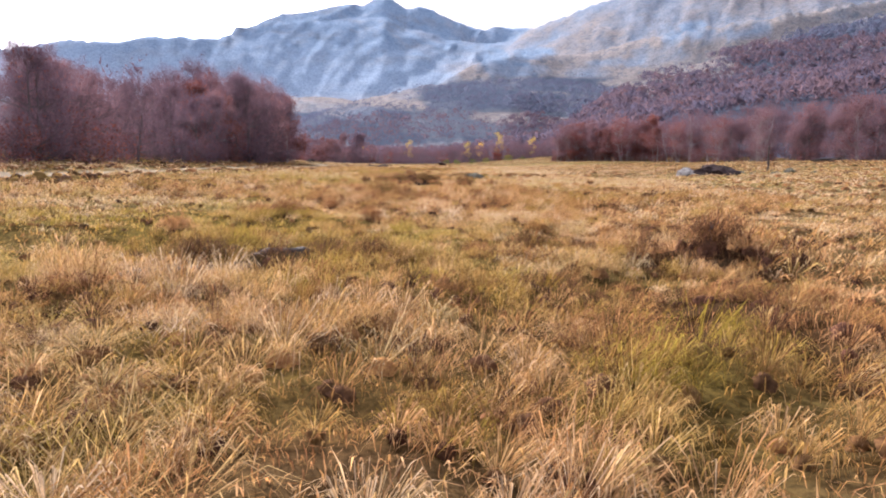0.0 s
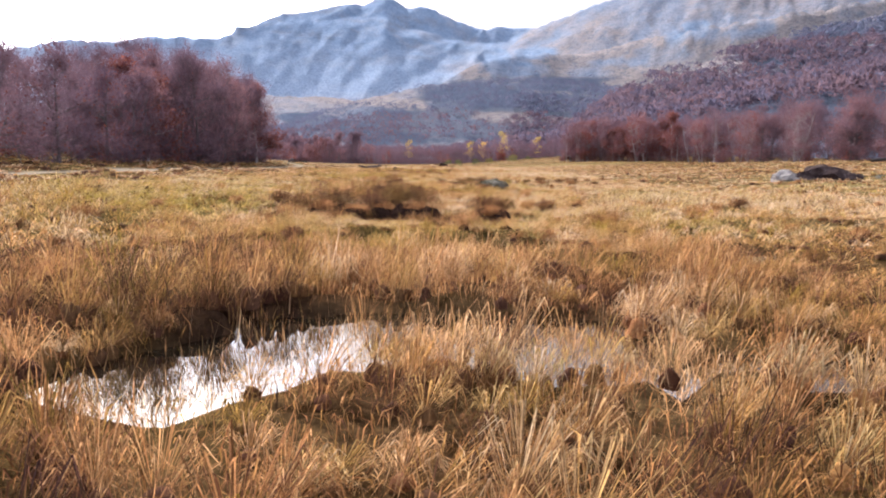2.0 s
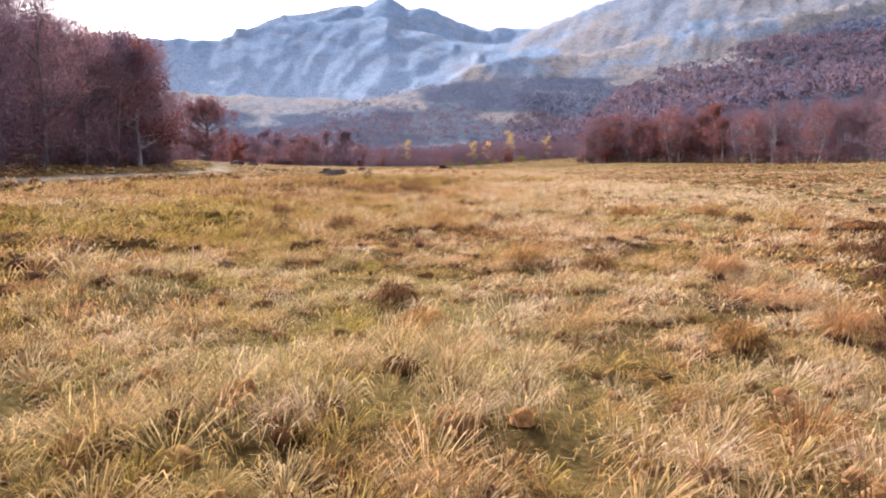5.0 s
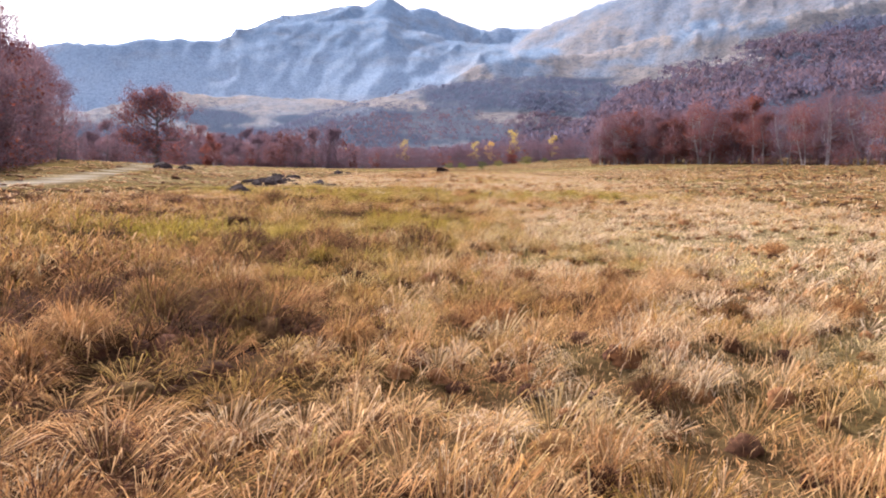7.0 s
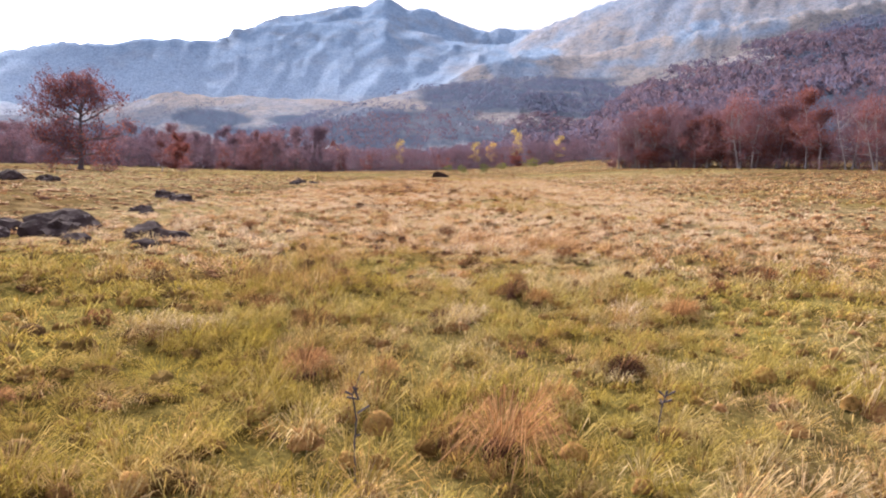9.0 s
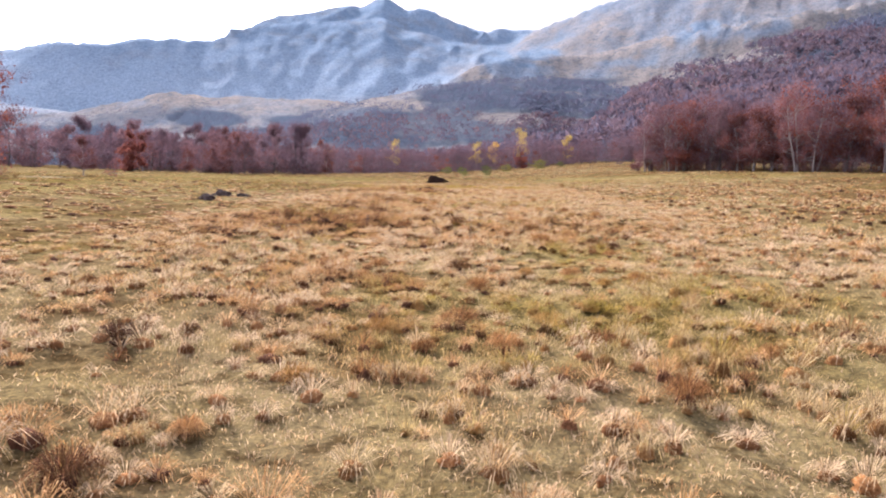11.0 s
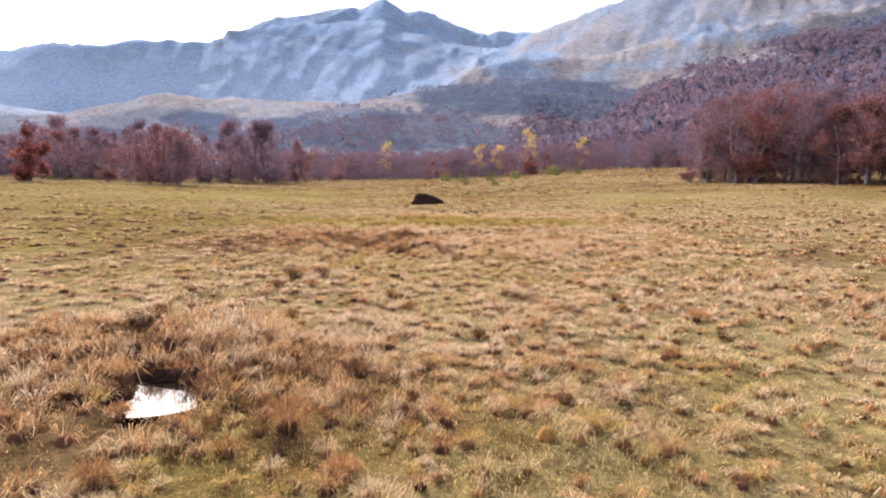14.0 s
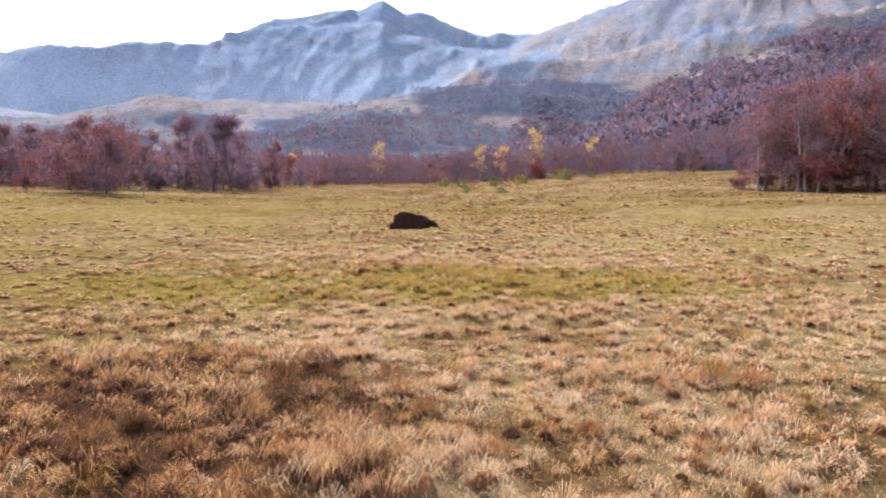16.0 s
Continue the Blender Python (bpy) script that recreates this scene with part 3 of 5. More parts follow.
wooded = np.maximum(np.maximum(spur_wood * (1 - gap * step(MK, 0.3, 0.6)), np.maximum(foot_wood, heath)), zone(WOODS, 0.25) * (1 - 0.35 * step(patch, 0.1, 0.4)))
wooded = np.clip(np.maximum(wooded * (1 - 0.9 * zone(GLADES, 0.3)), low_wood), 0, 1)
screes = zone(SCREES, 0.3)
# more of the blue-tinted stone far off and westward, painting in haze
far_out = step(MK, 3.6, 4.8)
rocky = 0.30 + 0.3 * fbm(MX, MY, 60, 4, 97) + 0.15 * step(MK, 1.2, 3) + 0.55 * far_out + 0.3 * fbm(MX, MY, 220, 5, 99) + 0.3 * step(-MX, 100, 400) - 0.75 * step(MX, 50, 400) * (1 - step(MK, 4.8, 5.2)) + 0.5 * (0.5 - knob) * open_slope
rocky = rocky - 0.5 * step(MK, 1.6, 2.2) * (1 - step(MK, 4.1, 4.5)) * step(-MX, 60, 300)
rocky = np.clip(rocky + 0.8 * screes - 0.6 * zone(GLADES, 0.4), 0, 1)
# lower face of the far range, paled in colour to imitate haze
haze_share = 0.85 * step(MR, 2700, 3300) * (1 - step(sight, 0.085, 0.19)) * (1 - step(MA, 0.02, 0.1)) * np.clip(0.85 + 0.5 * patch, 0, 1)
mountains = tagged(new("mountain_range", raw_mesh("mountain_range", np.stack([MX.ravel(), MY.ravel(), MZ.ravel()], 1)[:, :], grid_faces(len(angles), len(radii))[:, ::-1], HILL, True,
                   [("wood", wooded.ravel()), ("hazy_rock", rocky.ravel()), ("low_haze", haze_share.ravel())])),
                   "rocky mountain range painted blue-grey with haze, tan grassy slopes and bare woods", "mountain", kind="structure")

# ---- water ----
def pool(cx, cy, rx, ry):
    n = 40
    a = np.linspace(0, 2 * np.pi, n, endpoint=False)
    v = [(cx, cy, lie(np.array(cx), np.array(cy)) - 0.07)]
    v += [(cx + rx * 1.45 * math.cos(q), cy + ry * 1.45 * math.sin(q), v[0][2]) for q in a]
    f = [(0, 1 + i, 1 + (i + 1) % n) for i in range(n)]
    return raw_mesh("pool", v, f, WATER)


for cx, cy, rx, ry in [(0.9, 29.6, 2.6, 1.2), (0.6, 35.0, 1.7, 1.6), (1.95, 40.3, 0.7, 1.4), (0.0, 46.4, 1.5, 2.0), (0.95, 59.5, 1.5, 1.8), (-5.4, 187.4, 0.9, 1.1)]:
    tagged(new("pool", pool(cx, cy, rx, ry)), "shallow still bog pool reflecting the pale sky", "pool", "bog pools", "structure")
bv, bf = [], []
for i, (x, y) in enumerate(BROOK):
    ax, ay = BROOK[max(i - 1, 0)]
    bx2, by2 = BROOK[min(i + 1, len(BROOK) - 1)]
    n2 = Vector((by2 - ay, ax - bx2)).normalized() * 0.8
    z = float(lie(np.array(x), np.array(y))) - (0.074 if i > 1 else 0.11)
    bv += [(x - n2.x, y - n2.y, z), (x + n2.x, y + n2.y, z)]
    if i:
        bf.append((2 * i - 2, 2 * i - 1, 2 * i + 1, 2 * i))
tagged(new("brook", raw_mesh("brook", bv, bf, WATER)), "narrow dark brook winding through the grass", "brook", kind="structure")


# ---- grass ----
rng = np.random.default_rng(7)


def blades(x, y, lean_x, lean_y, height, width, tone, green, fine, lift):
    """Slim blades: near the walk bent at the middle, two triangles each; farther off one triangle."""
    n = len(x)
    z = meadow_z(x, y) - 0.02 + lift
    turn = np.arctan2(lean_y, lean_x) + np.pi / 2 + rng.normal(0, 0.7, n)
    wx, wy = np.cos(turn) * width / 2, np.sin(turn) * width / 2
    up = np.sqrt(np.clip(1 - lean_x ** 2 - lean_y ** 2, 0.12, 1))
    if not fine:
        v = np.empty((n, 3, 3), np.float32)
        v[:, 0] = np.stack([x - wx, y - wy, z], 1)
        v[:, 1] = np.stack([x + wx, y + wy, z], 1)
        v[:, 2] = np.stack([x + lean_x * height, y + lean_y * height, z + height * up], 1)
        return v.reshape(-1, 3), np.repeat(tone, 3), np.repeat(green, 3), np.arange(3 * n).reshape(-1, 3), 0.5
    v = np.empty((n, 4, 3), np.float32)
    mx, my, mz = x + lean_x * height * 0.33, y + lean_y * height * 0.33, z + height * (0.35 + 0.3 * up)
    v[:, 0] = np.stack([x, y, z], 1)
    v[:, 1] = np.stack([mx - wx, my - wy, mz], 1)
    v[:, 2] = np.stack([mx + wx, my + wy, mz], 1)
    v[:, 3] = np.stack([x + lean_x * height * 1.05, y + lean_y * height * 1.05, z + height * up], 1)
    f = (np.arange(n) * 4)[:, None] + np.array([[0, 2, 1, 1, 2, 3]])
    return v.reshape(-1, 3), np.repeat(tone, 4), np.repeat(green, 4), f.reshape(-1, 3), 0.5


def hummocks(x, y, reach, height, tone, green, fuzz, width, solid):
    """Rounded tussocks: a matted brown heart, darkened to stand for inner shade, under a mop of blades that arch
    outwards and droop.
    """
    n, k = len(x), 7 if width < 0.01 else 5
    z = meadow_z(x, y)
    rings = ((1.0, -0.25), (0.98, 0.36), (0.58, 0.8)) if width < 0.01 else ((1.0, -0.25), (0.82, 0.6))
    q, m = np.arange(k) * 2 * np.pi / k, len(rings) * k
    v = np.empty((n, m + 1, 3), np.float32)
    for ring, (r, h) in enumerate(rings):
        rr = solid * reach[:, None] * r * rng.uniform(0.75, 1.25, (n, k))
        v[:, ring * k:ring * k + k, 0] = x[:, None] + np.cos(q + 0.45 * ring) * rr
        v[:, ring * k:ring * k + k, 1] = y[:, None] + np.sin(q + 0.45 * ring) * rr
        v[:, ring * k:ring * k + k, 2] = z[:, None] + solid * height[:, None] * h * rng.uniform(0.8, 1.2, (n, k))
    v[:, m] = np.stack([x, y, z + solid * height * 1.02], 1)
    f = []
    for i in range(k):
        j = (i + 1) % k
        for o in range(0, m - k, k):
            f += [(o + i, o + j, o + k + j), (o + i, o + k + j, o + k + i)]
        f.append((m - k + i, m - k + j, m))
    f = (np.arange(n) * (m + 1))[:, None, None] + np.array(f)[None]
    i = np.repeat(np.arange(n), fuzz)
    c = len(i)
    a, far_out = rng.uniform(0, 2 * np.pi, c), rng.random(c) ** 0.55
    wind = 0.2 * reach[i] * (1 - 0.6 * step(y[i], 110, 150))
    ca, sa, top = np.cos(a), np.sin(a), height[i] * rng.uniform(0.7, 1.2, c)
    turn = a + np.pi / 2 + rng.normal(0, 0.5, c)
    w = width * rng.uniform(0.5, 1.3, c) / 2
    fv = np.empty((c, 4, 3), np.float32)
    for k, (out, up) in enumerate(((0.25 * far_out, 0.25), (0.35 + 0.5 * far_out, 1.0 - 0.42 * far_out ** 2), (0.42 + 1.0 * far_out * rng.uniform(0.6, 1.2, c), 1.12 - 1.05 * far_out ** 1.4 + rng.normal(0, 0.12, c)))):
        px, py, pz = x[i] + ca * out * reach[i] + wind * (k > 0) * up, y[i] + sa * out * reach[i] - 0.6 * wind * (k > 0) * up, z[i] + top * np.clip(up, 0.02, 1.4)
        if k == 1:
            fv[:, 1] = np.stack([px - np.cos(turn) * w, py - np.sin(turn) * w, pz], 1)
            fv[:, 2] = np.stack([px + np.cos(turn) * w, py + np.sin(turn) * w, pz], 1)
        else:
            fv[:, 0 if k == 0 else 3] = np.stack([px, py, pz], 1)
    ff = (np.arange(c) * 4)[:, None] + np.array([[0, 2, 1, 1, 2, 3]])
    ft = np.clip(tone[i] - 0.04 + rng.normal(0, 0.09, c), 0, 1)
    fg = np.clip(green[i] + rng.normal(0, 0.08, c), 0, 0.9)
    # heart tone forced dark, painting in the shade between the blades
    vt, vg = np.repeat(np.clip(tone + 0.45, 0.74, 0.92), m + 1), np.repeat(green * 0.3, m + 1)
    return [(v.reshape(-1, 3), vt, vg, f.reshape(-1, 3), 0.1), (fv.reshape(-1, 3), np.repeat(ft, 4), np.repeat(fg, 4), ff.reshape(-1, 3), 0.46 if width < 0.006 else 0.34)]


def sward(x0, x1, y0, y1, tussocks, hearts, per, loose, width, spread, domed):
    """Tussocks of radiating blades over a loose sward, on a stretch of the meadow."""
    area = (x1 - x0) * (y1 - y0)
    nt = int(area * tussocks)
    tx, ty = rng.uniform(x0, x1, nt), rng.uniform(y0, y1, nt)
    keep = (wetness(tx, ty) < 0.12) & (line_gap(tx, ty, TRACK) > 1.2)
    keep &= (np.hypot(tx + 1.65, ty - 14.3) > 0.55) & (np.hypot(tx + 2.3, ty - 13.1) > 0.4)
    keep &= np.hypot((tx + 4.9) / 0.8, (ty - 185.6) / 1.0) > 1
    boggy = np.clip(sum(v * blob(tx, ty, cx, cy, rx, ry) for cx, cy, rx, ry, v in DARK_SPOTS) * 3, 0, 1)
    keep &= rng.random(nt) < np.where(ty < 66, 0.6, 0.42) + 0.3 * step(fbm(tx, ty, 2.2, 2, 23), -0.25, 0.25) + 0.5 * boggy
    boggy = boggy[keep]
    tx, ty = tx[keep], ty[keep]
    nt = len(tx)
    size = np.clip(rng.gamma(3.2, 1 / 3.2, nt), 0.35, 2.3)
    rank = rng.random(nt)
    dark = 0.05 + 0.24 * step(fbm(tx, ty, 3.2, 2, 29), 0.0, 0.5) + 0.08 * step(ty, 236, 246) + 0.1 * step(ty, 118, 135) + 0.14 * step(-tx, 12, 16) * step(ty, 95, 110)
    ttone = rng.normal(0, 0.15, nt) + np.where(rank < dark, 0.38, 0) - np.where(rank > 0.65, 0.17, 0)
    tgreen = rng.normal(0, 0.2, nt) - np.where(rank < dark, 0.3, 0)
    base_t, base_g, base_h = tone_of(tx, ty), green_of(tx, ty), height_of(tx, ty)
    tt, tg = np.clip(base_t + ttone, 0, 1), np.clip(base_g + tgreen, 0, 0.9)
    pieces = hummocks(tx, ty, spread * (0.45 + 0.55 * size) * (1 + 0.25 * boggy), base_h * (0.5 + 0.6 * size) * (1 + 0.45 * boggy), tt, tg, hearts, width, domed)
    pick = np.repeat(np.arange(nt), per)
    m = len(pick)
    ang, rad = rng.uniform(0, 2 * np.pi, m), np.sqrt(rng.random(m))
    reach = spread * size[pick] * rad
    x, y = tx[pick] + np.cos(ang) * reach, ty[pick] + np.sin(ang) * reach
    lift = np.zeros(m)
    lean = 0.12 + 0.72 * rad ** 1.5 + rng.normal(0, 0.2, m)
    wind = 0.16 * fbm(tx, ty, 7, 2, 63)[pick]
    lx, ly = np.cos(ang) * lean + 0.08 + wind + rng.normal(0, 0.2, m), np.sin(ang) * lean - 0.06 + rng.normal(0, 0.2, m)
    h = base_h[pick] * (0.5 + 0.4 * size[pick]) * rng.uniform(0.5, 1.25, m) * (1.05 - 0.25 * rad)
    t, g = np.clip(tt[pick] - 0.04 + rng.normal(0, 0.07, m), 0, 1), np.clip(tg[pick] + rng.normal(0, 0.08, m), 0, 0.9)
    w = width * rng.uniform(0.6, 1.4, m)
    nl = int(area * loose)
    x2, y2 = rng.uniform(x0, x1, nl), rng.uniform(y0, y1, nl)
    a2, l2 = rng.uniform(0, 2 * np.pi, nl), np.clip(rng.normal(0.68, 0.2, nl), 0, 0.9)
    x, y = np.concatenate([x, x2]), np.concatenate([y, y2])
    lx, ly = np.concatenate([lx, np.cos(a2) * l2]), np.concatenate([ly, np.sin(a2) * l2])
    h = np.concatenate([h, height_of(x2, y2) * rng.uniform(0.35, 0.9, nl) * (1 - 0.25 * step(y2, 66, 72))])
    t = np.concatenate([t, np.clip(tone_of(x2, y2) + rng.normal(0.02, 0.12, nl), 0, 1)])
    g = np.concatenate([g, np.clip(green_of(x2, y2) + rng.normal(0, 0.12, nl), 0, 0.9)])
    w = np.concatenate([w, width * rng.uniform(0.8, 2.0 if width < 0.009 else 2.8, nl)])
    lift = np.concatenate([lift, np.zeros(nl)])
    wet = wetness(x, y)
    sedge = ((y > 26) & (y < 50)) * (np.where(y < 32, 0.45, 0.8) + 0.7 * fbm(x, y, 0.7, 2, 66))
    keep = rng.random(len(x)) > step(wet, 0.35, 0.75) - sedge
    keep &= line_gap(x, y, TRACK) > 0.45 + 0.7 * rng.random(len(x))
    x, y, lx, ly, h, w, t, g, wet, lift = (q[keep] for q in (x, y, lx, ly, h, w, t, g, wet, lift))
    lx, ly = lx * (1 - 0.75 * wet), ly * (1 - 0.75 * wet)
    h = h * (1 + 0.5 * wet) + 0.10 * wet
    t = np.clip(t + 0.2 * wet, 0, 1)
    w = w * (1 - 0.6 * wet)
    pieces.append(blades(x, y, np.clip(lx, -0.85, 0.85), np.clip(ly, -0.85, 0.85), h, w, t, g, width < 0.009, lift))
    return pieces


SWARDS = [  # x from, to, y from, to, tussocks a square metre, wisps and blades each, loose straws, width, reach, how far the heart is solid
    (-4, 4, 7, 66, 14, 76, 6, 370, 0.0054, 0.19, 0.3), (-4, 4, 66, 128, 11, 76, 2, 320, 0.0070, 0.23, 0.34), (-4.5, 4.5, 128, 236, 8.6, 88, 1, 250, 0.0076, 0.215, 0.42),
    (-13, -4, 8, 66, 8, 24, 3, 80, 0.016, 0.24, 0.3), (4, 13, 8, 66, 8, 24, 3, 80, 0.016, 0.24, 0.3),
    (-13, -4, 66, 128, 9.5, 24, 2, 60, 0.018, 0.26, 0.4), (4, 13, 66, 128, 9, 24, 2, 110, 0.0175, 0.25, 0.34),
    (-14, -4.5, 128, 240, 7.0, 42, 1, 80, 0.0125, 0.23, 0.4), (4.5, 14, 128, 240, 7.2, 42, 1, 90, 0.0125, 0.22, 0.4),
    (-32, -13, 14, 250, 1.9, 10, 2, 4, 0.038, 0.3, 0.6), (13, 40, 20, 260, 1.9, 10, 2, 4, 0.038, 0.3, 0.5), (-14, 14, 236, 275, 3.2, 20, 3, 14, 0.025, 0.26, 0.6),
    (-75, -32, 150, 330, 0.5, 8, 2, 1.0, 0.07, 0.4, 0.65), (40, 90, 60, 290, 0.45, 8, 2, 1.0, 0.07, 0.4, 0.6), (-45, 70, 275, 430, 0.55, 8, 2, 1.0, 0.07, 0.4, 0.65)]
made = [q for row in SWARDS for q in sward(*row)]
# big rust-brown tufts that stand out of the sward
TUFTS = [(-1.95, 46.4, 0.5), (-1.4, 46.45, 0.5), (-2.4, 46.8, 0.45), (-0.95, 46.9, 0.35), (-0.9, 39.6, 0.5), (-0.4, 39.8, 0.46), (-1.45, 39.5, 0.44), (0.95, 39.7, 0.44), (1.3, 39.9, 0.36),
         (-2.2, 39.5, 0.46), (-3.0, 39.4, 0.4), (-2.4, 13.7, 0.36), (-0.5, 14.4, 0.3), (1.6, 15.0, 0.36), (3.8, 14.4, 0.42), (-0.4, 60.5, 0.3), (0.15, 61.7, 0.34), (0.65, 62.0, 0.4),
         (1.15, 62.1, 0.36), (1.7, 62.3, 0.4), (-3.1, 61.6, 0.5), (-2.7, 61.9, 0.35), (4.5, 64.7, 0.3), (5.1, 64.2, 0.34), (-2.6, 91.8, 0.45), (-1.9, 92.0, 0.4), (-3.3, 92.0, 0.36), (-0.1, 96, 0.4), (-3.5, 97.6, 0.46), (-1.9, 96.9, 0.4), (-1.2, 97.4, 0.34), (-2.5, 96.2, 0.36), (-0.2, 166.5, 0.5), (-4.4, 172.4, 0.5), (-3.2, 172.8, 0.42), (-2.2, 176.5, 0.42)]
for i, (x, y) in enumerate(BROOK[3:9]):
    TUFTS += [(x - 0.95, y + 0.3, 0.34), (x + 0.9, y - 0.1 * i, 0.3), (x - 0.8, y + 0.9, 0.26)]
TUFTS = [q + (0.9,) for q in TUFTS]
TUFTS_SOUTH = [(0.4, 115.92, 0.49, 0.62), (-2.8, 121.11, 0.31, 0.8), (1.88, 118.43, 0.23, 0.9), (6.14, 124.9, 0.33, 0.85), (0.99, 122.6, 0.3, 0.85), (-0.21, 120.95, 0.19, 0.9), (3.47, 121.51, 0.33, 0.7), (0.99, 117.39, 0.25, 0.6), (-1.83, 119.75, 0.34, 0.8), (-4.75, 107.32, 0.22, 0.95), (-5.39, 111.43, 0.27, 0.9), (-6.29, 109.86, 0.45, 0.85), (-1.84, 105.27, 0.14, 0.95), (-0.56, 106.01, 0.14, 0.9), (-1.18, 113.78, 0.37, 0.9), (-0.59, 103.42, 0.14, 0.9), (-1.69, 103, 0.36, 0.72), (-1.03, 102.62, 0.28, 0.75), (-1.16, 104.77, 0.2, 0.8), (0.37, 111.29, 0.33, 0.85), (3.34, 111.93, 0.24, 0.8), (1.58, 89.88, 0.24, 0.9), (0.57, 92.04, 0.34, 0.72), (-1.55, 88.71, 0.24, 0.9)]
TUFTS_NORTH = [(-2.39, 199.41, 0.25, 0.95), (-5.77, 198.61, 0.31, 0.9), (-5.01, 199.86, 0.33, 0.85), (1.81, 197.29, 0.37, 0.75), (-0.63, 172.04, 0.36, 0.97), (-8.43, 170.88, 0.48, 0.85), (0.26, 165.05, 0.24, 0.6), (-2.34, 165.56, 0.34, 0.8), (-3.48, 164.92, 0.33, 0.8), (-0.53, 165.06, 0.24, 0.85), (2.28, 168, 0.5, 0.5), (-0.38, 166.5, 0.29, 0.75), (-5.3, 186.29, 0.41, 1), (-5.66, 183.04, 0.31, 0.97), (-1, 185.75, 0.28, 0.9), (-2.67, 185.17, 0.47, 0.7), (2.67, 180.79, 0.3, 0.8), (0.58, 180, 0.27, 0.85)]
TUFTS_END = [(-0.75, 206.16, 0.47, 0.85), (-3.56, 213.41, 0.5, 0.85), (14.47, 233.54, 0.5, 0.8), (-4.16, 211.87, 0.47, 0.98), (-3.18, 212.27, 0.5, 0.98), (-5.48, 211.2, 0.31, 0.9), (-2.18, 212.39, 0.42, 0.9), (-3.02, 214.37, 0.37, 0.9), (-0.79, 212.25, 0.31, 0.75), (5.28, 214.63, 0.5, 0.75), (-1.49, 213.79, 0.47, 0.75), (-4.28, 210.17, 0.32, 0.8), (-5.77, 210.24, 0.5, 0.8), (5.99, 214.34, 0.46, 0.6), (1.95, 211, 0.28, 0.7), (0.29, 210.51, 0.31, 0.65)]
TUFTS_MORE = [(1, 91.87, 0.17, 0.8), (3.08, 92.38, 0.16, 0.8), (-1.61, 91.33, 0.16, 0.85), (-1.95, 90.93, 0.18, 0.85), (-1.11, 93.43, 0.24, 0.85)]
TUFTS += TUFTS_SOUTH + TUFTS_NORTH + TUFTS_END + TUFTS_MORE
n = 330
TUFTS += list(zip(rng.uniform(-8, 8, n), rng.uniform(9, 200, n), rng.uniform(0.16, 0.36, n), rng.uniform(0.56, 0.92, n)))
TUFTS = np.array([q for q in TUFTS if wetness(np.array([q[0]]), np.array([q[1]]))[0] < 0.05])
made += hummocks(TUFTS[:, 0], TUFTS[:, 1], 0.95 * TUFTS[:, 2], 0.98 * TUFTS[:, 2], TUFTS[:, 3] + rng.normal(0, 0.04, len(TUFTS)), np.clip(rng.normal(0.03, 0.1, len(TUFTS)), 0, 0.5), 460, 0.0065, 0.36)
# thin sedge standing in the shallow pools
for cx, cy, rx, ry, thick in ((0.9, 29.5, 3.2, 1.9, 420), (0.7, 34.9, 2.4, 2.6, 460), (0.0, 46.3, 2.2, 2.9, 950), (1.9, 40.3, 0.9, 2.2, 300), (1.4, 59.8, 1.8, 2.4, 12)):
    n = int(thick * 4 * rx * ry)
    x, y = rng.uniform(cx - rx, cx + rx, n), rng.uniform(cy - ry, cy + ry, n)
    clump = step(fbm(x, y, 0.55, 3, 67) + 0.55 * np.hypot((x - cx) / rx, (y - cy - 0.3 * ry) / ry) - 0.30, -0.25, 0.35)
    keep = (wetness(x, y) > 0.4) & (rng.random(n) < 0.4 + 0.6 * clump)
    x, y = x[keep], y[keep]
    n = len(x)
    made.append(blades(x, y, rng.normal(0, 0.16, n), rng.normal(0, 0.16, n), 0.18 + rng.gamma(3, 0.04, n), 0.0062 * rng.uniform(0.6, 1.4, n),
                       np.clip(rng.normal(0.5, 0.17, n), 0.1, 0.9), np.clip(rng.normal(0.12, 0.12, n), 0, 0.6), True, np.zeros(n)))
starts = np.cumsum([0] + [len(q[0]) for q in made])
gv, gt, gg = (np.concatenate([q[i] for q in made]) for i in range(3))
thin = np.concatenate([np.full(len(q[0]), q[4]) for q in made])
gf = np.concatenate([q[3] + o for q, o in zip(made, starts)])
tagged(new("grass", raw_mesh("grass", gv, gf, GRASS, True, [("tone", gt), ("green", gg), ("thin", thin)])),
       "dense dry straw-coloured meadow grass and sedge tussocks", "grass", kind="stuff")


# ---- trees ----
def tube(points, radii_, sides, verts, faces):
    base = len(verts)
    up = Vector((0.31, 0.17, 0.93))
    for i, (p, r) in enumerate(zip(points, radii_)):
        d = (points[min(i + 1, len(points) - 1)] - points[max(i - 1, 0)]).normalized()
        s = d.cross(up if abs(d.dot(up)) < 0.95 else Vector((1, 0, 0))).normalized()
        q = d.cross(s)
        for k in range(sides):
            a = 2 * math.pi * k / sides
            verts.append(p + (s * math.cos(a) + q * math.sin(a)) * r)
        if i:
            for k in range(sides):
                a0, a1 = base + (i - 1) * sides, base + i * sides
                faces.append((a0 + k, a0 + (k + 1) % sides, a1 + (k + 1) % sides, a1 + k))


